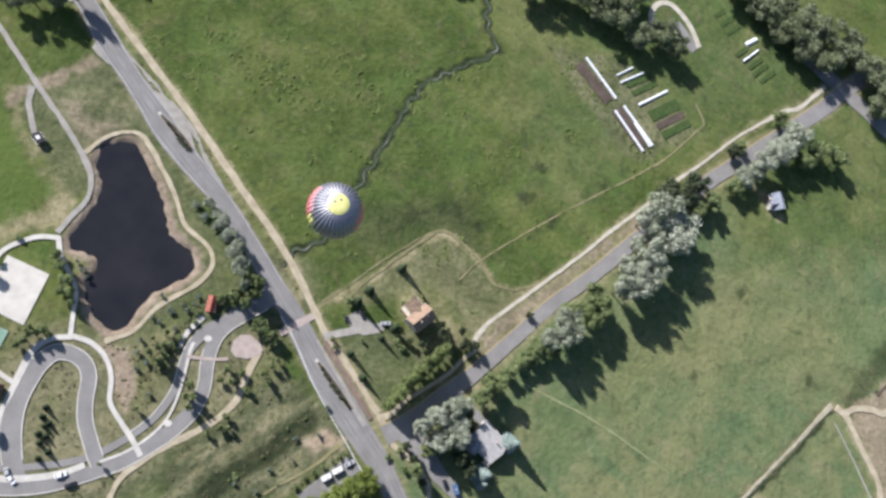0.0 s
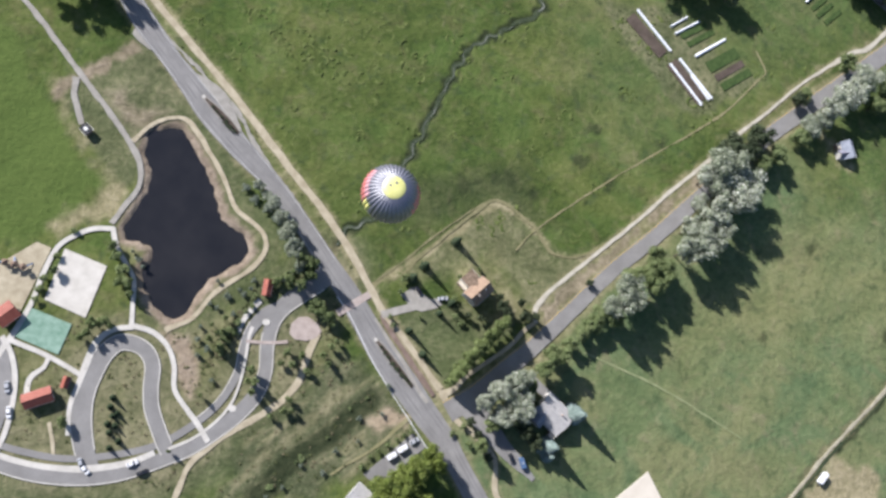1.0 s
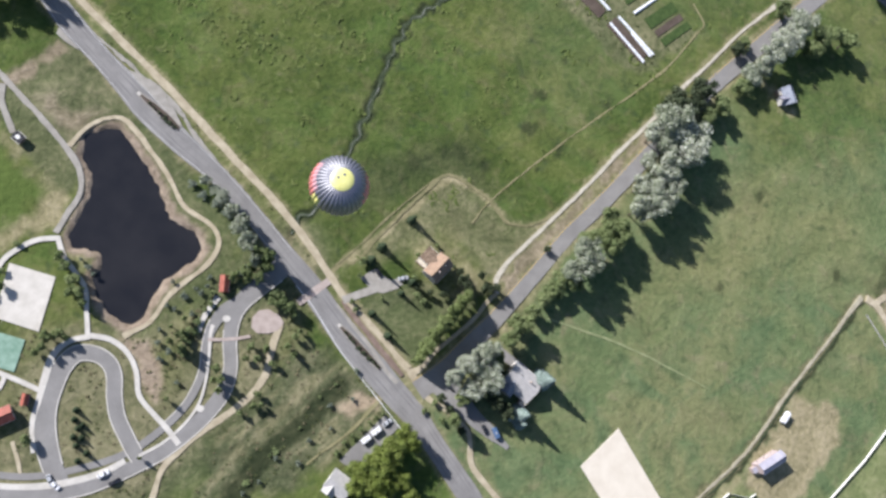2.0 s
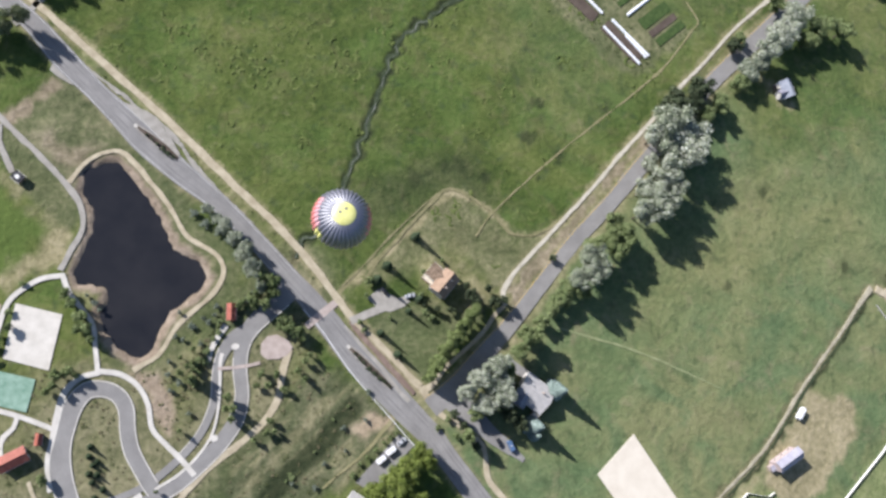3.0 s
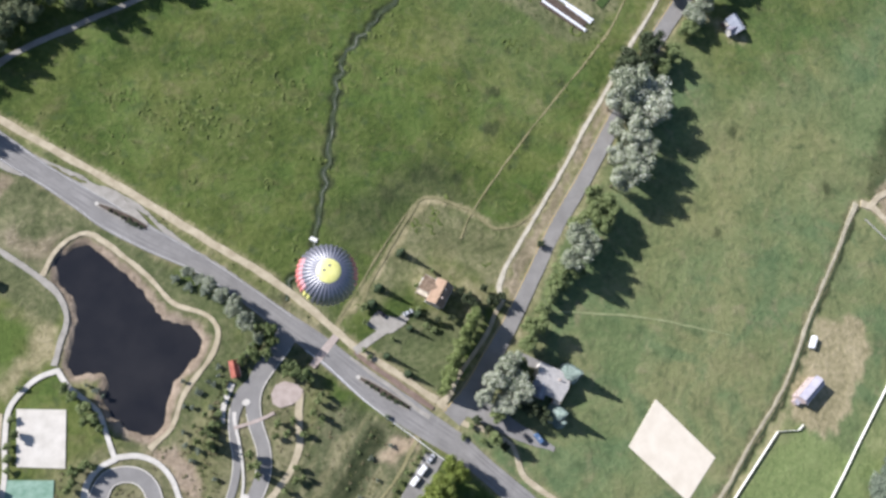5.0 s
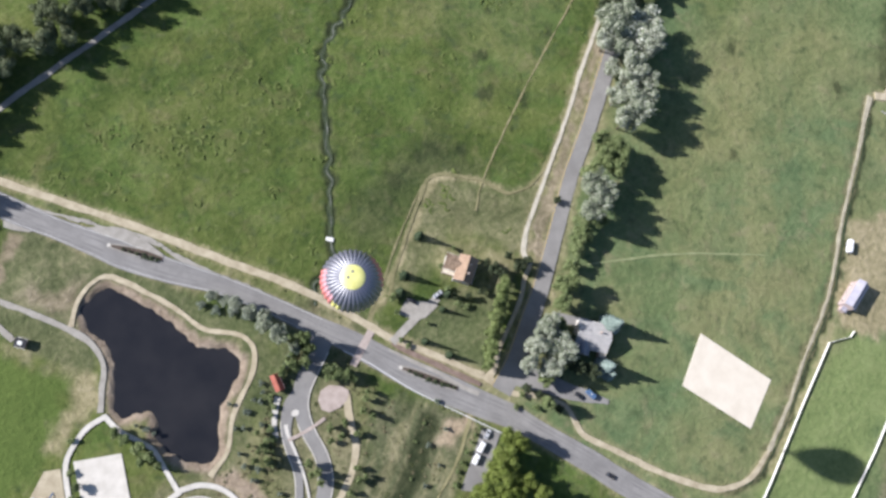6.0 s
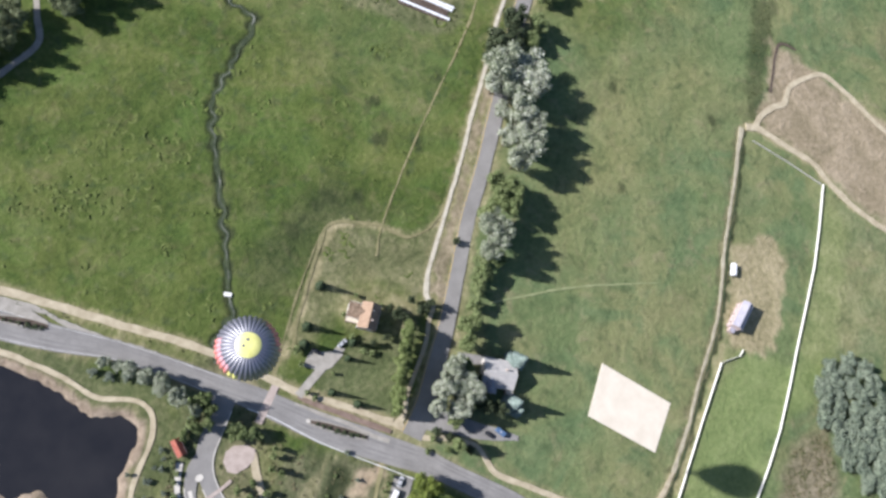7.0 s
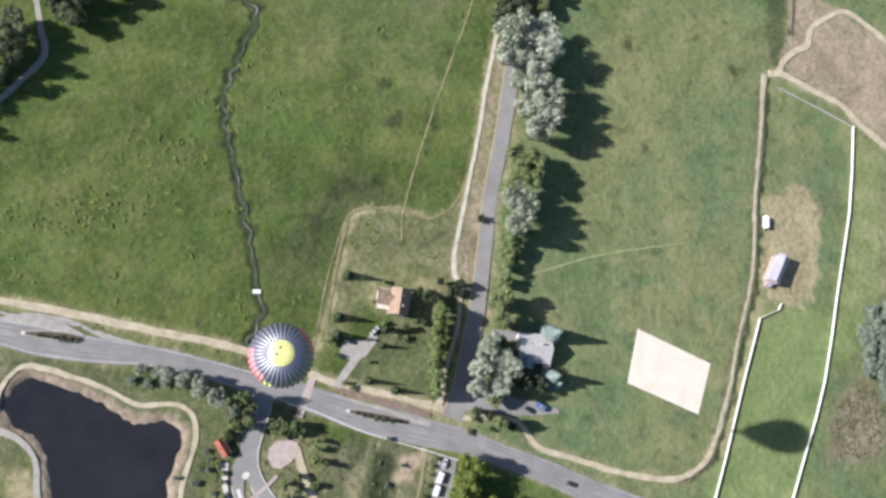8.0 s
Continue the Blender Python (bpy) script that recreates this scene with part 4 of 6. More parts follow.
def box(bm, x0, y0, z0, x1, y1, z1, bevel=0.0):
    r = bmesh.ops.create_cube(bm, size=1.0, matrix=Matrix.LocRotScale(((x0 + x1) / 2, (y0 + y1) / 2, (z0 + z1) / 2), None, (x1 - x0, y1 - y0, z1 - z0)))
    if bevel:
        es = list({e for v in r["verts"] for e in v.link_edges})
        bmesh.ops.bevel(bm, geom=es, offset=bevel, segments=1, affect="EDGES")
    return r["verts"]


def boxed(*a, bevel=0.0):
    bm = bmesh.new()
    box(bm, *a, bevel=bevel)
    return bm


def smooth_line(pts, step=2.0):
    """Points along a Catmull-Rom curve through pts (any number of columns), about one step apart."""
    p = np.array(pts, float)
    p = np.vstack([2 * p[0] - p[1], p, 2 * p[-1] - p[-2]])
    out = []
    for i in range(1, len(p) - 2):
        n = max(2, int(np.hypot(*(p[i + 1] - p[i])[:2]) / step))
        for k in range(n):
            u = k / n
            a, b, c, d = p[i - 1], p[i], p[i + 1], p[i + 2]
            out.append(0.5 * (2 * b + (c - a) * u + (2 * a - 5 * b + 4 * c - d) * u * u + (3 * b - a - 3 * c + d) * u ** 3))
    out.append(p[-2])
    return np.array(out)


def meander(pts, amount, length, seed):
    """The smoothed line of pts, winding from side to side."""
    q = smooth_line(pts, 1.5)
    s = np.concatenate([[0], np.cumsum(np.hypot(*np.diff(q[:, :2], axis=0).T))])
    r = np.random.RandomState(seed)
    o = sum(np.sin(s * 2 * np.pi / (length * r.uniform(0.5, 1.6)) + r.uniform(0, 6.3)) for _ in range(5)) / 2.2
    q[:, :2] += side_ways(q) * (o * amount)[:, None]
    return q


def side_ways(q):
    t = np.gradient(q[:, :2], axis=0)
    t /= np.linalg.norm(t, axis=1, keepdims=True) + 1e-9
    return np.stack([-t[:, 1], t[:, 0]], 1)


def strip(name, q, n, left, right, z, depth, material, rough_edge=0.0, seed=0, parent=None):
    """A slab along the line q between two offsets from it, with its sides reaching into the ground."""
    rng = np.random.RandomState(seed)
    j = rng.normal(0, 1, (len(q), 2))
    j[1:-1] = (j[:-2] + j[1:-1] + j[2:]) / 3
    a = q[:, :2] + n * (left + rough_edge * j[:, :1])
    b = q[:, :2] + n * (right + rough_edge * j[:, 1:])
    k = len(q)
    verts = [(*v, z) for v in a] + [(*v, z) for v in b] + [(*v, z - depth) for v in a] + [(*v, z - depth) for v in b]
    faces = []
    for i in range(k - 1):
        faces += [(i, k + i, k + i + 1, i + 1), (2 * k + i, i, i + 1, 2 * k + i + 1), (k + i, 3 * k + i, 3 * k + i + 1, k + i + 1)]
    faces += [(0, 2 * k, 3 * k, k), (k - 1, 2 * k - 1, 4 * k - 1, 3 * k - 1)]
    return mesh_ob(name, verts, faces, material, parent)


def ribbon(name, pts, z, material, label, category, rough_edge=0.0, kerb=None, seed=1, step=2.0, spans=((0, 1), (0, 1))):
    q = smooth_line(pts, step)
    n = side_ways(q)
    w = q[:, 2:3] / 2
    ob = strip(name, q, n, w, -w, z, 0.8, material, rough_edge, seed)
    if kerb:
        for s, (u, v) in zip((1, -1), spans):
            k = slice(int(u * len(q)), int(v * len(q)) + 1)
            if v > u:
                strip("kerb", q[k], n[k], s * w[k] + 0.22, s * w[k] - 0.22, z + 0.11, 0.8, kerb, 0, seed, ob)
    return tagged(ob, label, category, kind="structure")


def line_on(road, pts, offset, width, z, material, dash=0.0):
    """A painted line, or dashes, at an offset (a share of the half width) from a road's middle."""
    q = smooth_line(pts, 1.5)
    n = side_ways(q)
    c = q.copy()
    c[:, :2] += n * (q[:, 2:3] / 2 * offset)
    if not dash:
        return strip("painted_line", c, n, width / 2, -width / 2, z, 0.01, material, 0, 0, road)
    k = max(2, int(dash / 1.5))
    for i in range(0, len(c) - k, 3 * k):
        strip("painted_line", c[i:i + k + 1], n[i:i + k + 1], width / 2, -width / 2, z, 0.01, material, 0, 0, road)


def slab(name, poly, z, material, label, category, depth=0.6):
    k = len(poly)
    verts = [(*p, z) for p in poly] + [(*p, z - depth) for p in poly]
    faces = [tuple(range(k))] + [(i, k + i, k + (i + 1) % k, (i + 1) % k) for i in range(k)]
    ob = mesh_ob(name, verts, faces, material)
    bm = bmesh.new()
    bm.from_mesh(ob.data)
    bmesh.ops.recalc_face_normals(bm, faces=bm.faces)
    bm.to_mesh(ob.data)
    bm.free()
    return tagged(ob, label, category, kind="structure")


# ---- ground ----
def inside_distance(x, y, poly):
    """Metres to a polygon's outline, positive inside."""
    p = np.array(poly, float)
    best = np.full(x.shape, 1e9)
    inside = np.zeros(x.shape, bool)
    for (ax, ay), (bx, by) in zip(p, np.roll(p, -1, 0)):
        ex, ey = bx - ax, by - ay
        u = np.clip(((x - ax) * ex + (y - ay) * ey) / (ex * ex + ey * ey + 1e-9), 0, 1)
        best = np.minimum(best, np.hypot(x - ax - u * ex, y - ay - u * ey))
        cross = ((ay > y) != (by > y)) & (x < (bx - ax) * (y - ay) / (by - ay + 1e-12) + ax)
        inside ^= cross
    return np.where(inside, best, -best)


def line_distance(x, y, pts):
    q = pts[:, :2] if isinstance(pts, np.ndarray) else smooth_line(pts, 4.0)[:, :2]
    best = np.full(x.shape, 1e9)
    for (ax, ay), (bx, by) in zip(q[:-1], q[1:]):
        ex, ey = bx - ax, by - ay
        u = np.clip(((x - ax) * ex + (y - ay) * ey) / (ex * ex + ey * ey + 1e-9), 0, 1)
        best = np.minimum(best, np.hypot(x - ax - u * ex, y - ay - u * ey))
    return best


def ease(d, a, b):
    u = np.clip((d - a) / (b - a), 0, 1)
    return u * u * (3 - 2 * u)


def ripple(x, y, seed, size):
    """Smooth waves in many ways, about -1 to 1."""
    rng = np.random.RandomState(seed)
    s = np.zeros(x.shape)
    for k in range(14):
        a, l = rng.uniform(0, 2 * np.pi), size * rng.uniform(0.5, 1.8)
        s += np.sin((x * np.cos(a) + y * np.sin(a)) * 2 * np.pi / l + rng.uniform(0, 6.3))
    return s / 4.0


def build_ground():
    def axis(lo, hi, step):
        mid = np.arange(lo, hi + step, step)
        far = np.cumsum(step * 1.35 ** np.arange(1, 23))
        return np.concatenate([lo - far[::-1], mid, mid[-1] + far])
    xs, ys = axis(-150, 440, 1.5), axis(-190, 330, 1.5)
    x, y = np.meshgrid(xs, ys)
    wob = 1.6 * ripple(x, y, 3, 14) + 0.8 * ripple(x, y, 4, 5)
    z = -0.12 - 0.10 * (1 + ripple(x, y, 5, 60)) - 0.04 * (1 + ripple(x, y, 6, 9))
    pond = inside_distance(x, y, POND) + 0.5 * ripple(x, y, 7, 7)
    z -= 2.2 * ease(pond, -2.5, 3.5)
    z -= 0.6 * (1 - ease(line_distance(x, y, CREEK_LINE) + 0.25 * ripple(x, y, 8, 5), 0.3, 2.4))
    z -= 0.25 * (1 - ease(np.abs(line_distance(x, y, MAIN_ROAD) - 7.5), 0.2, 1.4))

    def zone(poly, soft=3.0, top=1.0):
        return top * ease(inside_distance(x, y, poly) + wob, -soft, soft)

    def band(pts, half, soft=1.5, top=1.0):
        return top * (1 - ease(line_distance(x, y, pts) + 0.6 * wob, half, half + soft))
    dry = np.zeros(x.shape)
    for m in (zone(WEST_DRY), zone(POND_WEST, 2.5, 0.5), zone(SCRUB_TAN, 2, 0.5), zone(PARK_DRY, 5, 0.20), zone(EAST_DRY, 6, 0.25), band(DROP_OFF, 6, 3, 0.15), 0.26 * zone(RIM_DRY, 6), zone(YARD_BARE, 5, 0.55), zone(YARD_BALD, 4, 0.5), zone(VERGE_WEST, 2, 0.22), zone(VERGE, 1.5, 0.42), zone(GARDEN, 3, 0.12), zone(LANE_YARD, 1.5, 0.75), zone(GATE_SCRUB, 4, 0.1), 0.9 * zone(BARN_SOIL, 2), zone(MOUND, 4, 0.80),
              zone(SOIL_GATE, 2, 0.45), zone(SOIL_GATE_EAST, 4, 0.4), zone(POND_BANK, 2, 0.35), zone(POND_SOUTH, 3, 0.8), band(MAIN_ROAD, 4.8, 2.5, 0.4), zone(JUNCTION_SOIL, 2, 0.35), band(LANE, 5.5, 3, 0.6), band(TRAIL_EAST, 1.4, 1.6, 0.5),
              band(FIELD_RIM, 0.6, 1.6, 0.95), band(LANE_PATH, 1.5, 2, 0.6), zone(RIGHT_SCRUB, 5, 0.2), zone(TRAIL_TAN, 2, 0.8), band(TRAIL_WEST, 1.6, 1.8, 0.7), band(MOUND_TRAIL_SOUTH, 1.5, 2, 0.8)):
        dry = np.maximum(dry, m)
    soil = np.zeros(x.shape)
    for m in (zone(SOIL_GATE, 1.5, 0.3), zone(VERGE, 1.5, 0.12), zone(JUNCTION_SOIL, 1.5, 0.3), zone(SOUTH_SOIL, 2), zone(BARN_SOIL, 2.5, 0.22), zone(MOUND, 4, 0.38), zone(PARK_DRY, 5, 0.12),
              zone(POND_SOUTH, 2, 0.7), band(MAIN_ROAD, 4.2, 2, 0.22)):
        soil = np.maximum(soil, m)
    scrub = np.maximum.reduce([zone(GATE_SCRUB, 4, 0.8), zone(SCRUB, 5), zone(HOUSE_YARD, 4, 0.75), zone(RIM_DRY, 6, 0.6), band(LOOP_ROAD, 12, 14, 0.8), band(DROP_OFF, 8, 8, 0.8), band(POND_PATH, 6, 8, 0.7), zone(RIGHT_SCRUB, 8, 0.9), zone(DARK_FIELD, 8, 0.25), zone(VERGE, 1.5, 0.8), zone(GARDEN, 3, 0.75)])
    lawn = np.maximum.reduce([zone(LAWN_WEST, 2.5)] + [zone(p, 1.5, 0.7) for p in STREET_LAWNS])
    fresh, gold = np.maximum.reduce([zone(FRESH, 5, 0.85), zone(BANK, 4, 0.45), zone(GATE_GREEN, 3, 0.5), zone(STREET_LAWNS[2], 2, 0.35)]), zone(GOLD, 22, 0.5)
    mud = np.maximum.reduce([0.95 * ease(pond, -4.4, -2.0) * (1 - 0.55 * ease(pond, 0.5, 2.5)), zone(SOIL_GATE, 2, 0.6), zone(SOIL_GATE_EAST, 4, 0.55), zone(POND_SOUTH, 3, 0.75), zone(RIGHT_SCRUB, 7, 0.42), zone(MOUND, 4, 0.5), zone(VERGE, 1.5, 0.5)])
    east = [tuple(p[:2]) for p in LANE[1:]] + [(520, 420), (900, 300), (800, -500), (160, -500)] + [tuple(p[:2]) for p in MAIN_ROAD[:-7:-1]]
    past = np.maximum(zone(east, 4) * (1 - 0.75 * zone(NE_PASTURE, 20)), zone(NE_MEADOW, 25, 0.32))
    # the scrub's dark band paints the shade of a bank turned from the sun
    dark = np.maximum.reduce([zone(DARK_FIELD, 14, 0.55), zone(DARK_BAND, 3, 0.95), band(SWALE_SHADE, 3.2, 2.5, 0.97), zone(RIGHT_SCRUB, 6, 0.35), zone(SWALE, 3, 0.6), band(CREEK_LINE, 1.5, 1.3, 0.95), band(MOUND_DITCH_SHADOW, 0.6, 1.2, 0.9),
                              band([(x0 + 1.9, y0 - 1.8, 1) for x0, y0, w0 in TRAIL_EAST[8:]], 1.0, 1.3), band([(x0 - 1.3, y0 + 1.3, 1) for x0, y0, w0 in TRAIL_EAST[10:]], 0.3, 1.2, 0.6)])
    run = np.array(DARK_BAND[3]) - np.array(DARK_BAND[0])
    run /= np.hypot(*run)
    along, across = x * run[0] + y * run[1], -x * run[1] + y * run[0]
    streak = ripple(along * 0.14, across, 31, 7) + 0.7 * ripple(along * 0.2, across, 32, 3.5)
    dark = np.maximum(dark, 0.40 * zone(SCRUB, 5) * np.clip(1.2 * streak, 0, 1))
    for sx, sy, sr in SPOTS_DARK:
        dark = np.maximum(dark, 0.75 * (1 - ease(np.hypot(x - sx, y - sy) + wob, sr * 0.5, sr * 1.2)))
    dry = np.maximum(dry, 0.45 * zone(SCRUB, 5) * np.clip(-1.3 * streak - 0.3, 0, 1))
    dry *= 1 - 0.9 * np.maximum(zone(DARK_BAND, 4), band(SWALE_SHADE, 3.2, 2.5))
    soil *= 1 - 0.9 * np.maximum(zone(DARK_BAND, 4), band(SWALE_SHADE, 3.2, 2.5))
    nx, ny = len(xs), len(ys)
    me = bpy.data.meshes.new("ground")
    co = np.stack([x, y, z], -1).reshape(-1, 3)
    i = np.arange((ny - 1) * nx).reshape(ny - 1, nx)[:, :-1].ravel()
    quads = np.stack([i, i + 1, i + nx + 1, i + nx], 1)
    me.vertices.add(len(co))
    me.vertices.foreach_set("co", co.ravel())
    me.loops.add(quads.size)
    me.loops.foreach_set("vertex_index", quads.ravel())
    me.polygons.add(len(quads))
    me.polygons.foreach_set("loop_start", np.arange(0, quads.size, 4))
    me.polygons.foreach_set("use_smooth", np.ones(len(quads), bool))
    me.update(calc_edges=True)
    for name, chans in (("zone_a", (dry, soil, scrub)), ("zone_b", (lawn, past, dark)), ("zone_c", (fresh, gold, mud))):
        at = me.attributes.new(name, "FLOAT_COLOR", "POINT")
        at.data.foreach_set("color", np.stack([*chans, np.ones(x.shape)], -1).reshape(-1).astype(np.float32))
    me.materials.append(GROUND)
    tagged(new("ground", me), "green meadow with tussocks, dry patches and bare soil", "ground", kind="structure")


CREEK_LINE = meander(CREEK, 1.0, 11, 5)
build_ground()
pq = smooth_line(POND + POND[:1], 2.0)
pc = np.mean(POND, 0)
mesh_ob("water", [(*(pc + (p - pc) * 1.12), -1.15) for p in pq[:-1]], [tuple(range(len(pq) - 1))], WATER)
tagged(bpy.data.objects["water"], "dark still pond water between dry sandy banks", "water", kind="structure")
cq = CREEK_LINE
tagged(strip("creek_bank", cq, side_ways(cq), 1.15, -1.15, -0.33, 0.5, WET_BANK, 0.5, 4), "dark green wet grass along the creek", "bank", kind="structure")
tagged(strip("water", cq, side_ways(cq), 0.24, -0.16, -0.31, 0.05, CREEK_PALE, 0.30, 3), "narrow creek with a pale broken line winding through the meadow", "water", kind="structure")

# ---- roads and paths ----
main = ribbon("road", MAIN_ROAD, 0.05, ASPHALT, "worn grey asphalt two-lane road with planted medians", "road", 0.08)
for off, wide in ((0.62, 0.8), (0.30, 0.7), (-0.30, 0.7), (-0.62, 0.8)):
    line_on(main, MAIN_ROAD, off, wide, 0.058, ASPHALT_WORN)
line_on(main, MAIN_ROAD[:10], 0.86, 0.12, 0.064, WHITE_PAINT)
line_on(main, MAIN_ROAD[:10], -0.86, 0.12, 0.064, WHITE_PAINT)
lane = ribbon("road", LANE, 0.06, ASPHALT_NEW, "grey asphalt lane shaded by cottonwood trees", "road", 0.12, seed=2)
line_on(lane, LANE, 0.9, 0.3, 0.074, YELLOW_PAINT)
ribbon("road", FAR_ROAD, 0.07, ASPHALT, "grey asphalt side road behind trees", "road", 0.1, seed=3)
ribbon("road", LOOP_ROAD, 0.055, ASPHALT_NEW, "curved grey park street with pale concrete kerbs", "road", 0, CONCRETE, spans=((0.66, 0.80), (0.0, 0.95)))
ribbon("road", LAY_BY, 0.045, ASPHALT_NEW, "grey parking lay-by with pale kerbs", "road", 0, CONCRETE, spans=((0, 0), (0.10, 0.40)))
ribbon("pavement", DIVIDER, 0.15, CONCRETE, "pale concrete divider between street and lay-by", "pavement")
ribbon("pavement", WALK_WEST, 0.17, CONCRETE, "pale concrete walk beside a car park", "pavement")
ribbon("pavement", WALK_HALL, 0.14, CONCRETE, "pale concrete path to the red-roofed hall", "pavement")
ribbon("path", HALL_PATH, 0.04, GRAVEL, "narrow tan path below the hall", "path", 0.15)
slab("car_park", PARK_LOT, 0.05, ASPHALT, "grey asphalt car park beside a walk", "car park")
ribbon("road", DROP_OFF, 0.065, ASPHALT_NEW, "grey drop-off loop with pale concrete kerbs", "road", 0, CONCRETE, spans=((0.09, 0.95), (0.09, 0.97)))
ribbon("driveway", DRIVE, 0.05, GREY_GRAVEL, "grey gravel driveway to a house", "driveway", 0.15)
ribbon("driveway", YARD_DRIVE, 0.045, ASPHALT_NEW, "grey asphalt yard drive beside a house", "driveway", 0.3)
slab("driveway", YARD_PAD, 0.04, GREY_GRAVEL, "grey gravel parking pad", "driveway")
ribbon("crosswalk", CROSSWALK, 0.075, PAVER, "reddish paver crosswalk over the road", "crosswalk")
for k, (pts, z, m, label) in enumerate((
        (TRAIL_WEST, 0.03, GRAVEL, "tan crushed-stone trail beside the road"),
        (TRAIL_EAST[:11], 0.035, GRAVEL, "tan crushed-stone trail curving past the pasture"),
        (TRAIL_EAST[10:], 0.037, TRAIL_EARTH, "pale earth trail running along the pasture"),
        (LANE_PATH, 0.03, PALE_GRAVEL, "pale gravel path beside the lane"),
        (CORNER_PATH, 0.04, GRAVEL, "short tan path at the road corner"),
        (POND_PATH_WEST, 0.04, GREY_GRAVEL, "grey path west of the pond"),
        (POND_PATH, 0.03, GRAVEL, "tan path round the pond"),
        (KIOSK_PATH, 0.03, GREY_GRAVEL, "short path to a small kiosk"),
        (PARK_TRAIL, 0.04, GRAVEL, "tan trail through the scrub"),
        (MOUND_TRAIL, 0.03, GRAVEL, "tan trail over dry ground"),
        (MOUND_TRAIL_SOUTH, 0.04, GRAVEL, "tan trail along a field edge"),
        (RIM_TRACK, -0.02, RIM_EARTH, "worn tan track round the field corner"),
        (RIM_DITCH, -0.03, RIM_EARTH, "faint tan track along the field corner"),
        (FIELD_TRACK, -0.04, TRACK, "faint worn track across the meadow"),
        (WOOD_PATH, 0.03, GREY_GRAVEL, "pale path at the edge of the wood"))):
    ribbon("path", pts, z, m, label, "path", 0.28, seed=10 + k)
for k, (pts, z, label) in enumerate((
        (SIDEWALK_LOOP, 0.15, "pale concrete sidewalk round the drop-off loop"),
        (SIDEWALK_POND, 0.16, "pale concrete sidewalk below the pond"),
        (SIDEWALK_COURT, 0.15, "pale concrete walk past the sand court"),
        (SIDEWALK_PARK, 0.16, "pale concrete walk through the park"),
        (SIDEWALK_EAST, 0.17, "pale concrete walk beside the pond"),
        (STREET_WALK, 0.14, "pale concrete band along the street"))):
    ribbon("pavement", pts, z, CONCRETE, label, "pavement")
ribbon("drain", DRAIN, -0.02, GREY_GRAVEL, "stony drain between road and trail", "drain", 0.7, seed=30)
# flat dark strip stands in for the shadow in the mound's ditch
ribbon("ditch", MOUND_DITCH_SHADOW, -0.06, TILLED, "narrow dark strip painted as the shadow in a mound ditch", "ditch", 0.2, seed=33)
# dark green strip along the south-east side of the trail
ribbon("ditch", [(x + 1.7, y - 1.6, 0.9) for x, y, w in TRAIL_EAST[8:17]], -0.06, WET_BANK, "narrow dark green strip beside the trail", "ditch", 0.4, seed=34)
ribbon("path", TRAIL_SPUR, 0.025, GRAVEL, "short tan path from the trail to the street", "path", 0.3, seed=38)
ribbon("path", TWO_TRACK, 0.0, TRACK, "faint dirt two-track on the slope", "path", 0.3, seed=31)
ribbon("path", CROSS_TRACK, -0.03, GRASS_TRACK, "faint grass track across the pasture", "path", 0.2, seed=32)
ribbon("pavement", ISLAND_WALK, 0.17, PAVER, "pinkish paved walk across the islands", "pavement")
ribbon("pavement", RAMP, 0.15, CONCRETE, "pale concrete ramp beside the lay-by", "pavement")
strip("painted_line", (eq := smooth_line(EDGE_LINE, 1.5)), side_ways(eq), eq[:, 2:3] / 2, -eq[:, 2:3] / 2, 0.072, 0.015, WHITE_PAINT, 0.03, 5, main)
ribbon("pavement", EDGE_STRIP, 0.07, GREY_GRAVEL, "pale gravel strip between road and trail", "pavement", 0.2, seed=35)
ribbon("planting_strip", MULCH, 0.02, MULCH_BARK, "brown mulch strip between road and trail", "planting strip", 0.25, seed=36)
ribbon("driveway", HOUSE_DRIVE, 0.052, ASPHALT_NEW, "short grey driveway from the lane to a house", "driveway", 0.1, seed=37)
slab("shoulder", SHOULDER_NORTH, 0.062, GREY_GRAVEL, "pale gravel road shoulder beside a median", "shoulder")
slab("apron", GATE_APRON, 0.04, GREY_GRAVEL, "pale gravel apron at a field gate", "apron")
slab("car_lot", CAR_LOT, 0.03, ASPHALT, "grey asphalt car lot beside a bright tree", "car lot")
ribbon("driveway", GARDEN_LOOP, 0.05, PALE_GRAVEL, "pale curved driveway beside the garden", "driveway", 0.1)
slab("driveway", FAR_YARD, 0.03, ASPHALT, "grey asphalt yard beside the garden", "driveway")
slab("sand_court", SAND_COURT, 0.06, COURT_SAND, "pale sand volleyball court in a lawn", "court")
slab("ball_court", BALL_COURT, 0.06, COURT_GREEN, "worn green painted ball court", "court")
slab("riding_arena", ARENA, 0.06, SAND, "pale sand riding arena in a pasture", "arena")
slab("patio", PATIO, 0.08, PAVER, "pinkish paved resting place beside the street", "patio")
slab("playground", PLAYGROUND, 0.05, GRAVEL, "tan playground surface beside the courts", "playground")
for key in ("nose_one", "nose_two"):
    x, y = SPOTS[key][:2]
    slab("kerb_nose", [(x + 1.7 * math.cos(a * math.pi / 8), y + 1.4 * math.sin(a * math.pi / 8)) for a in range(16)], 0.2, CONCRETE, "pale rounded concrete island nose", "kerb")
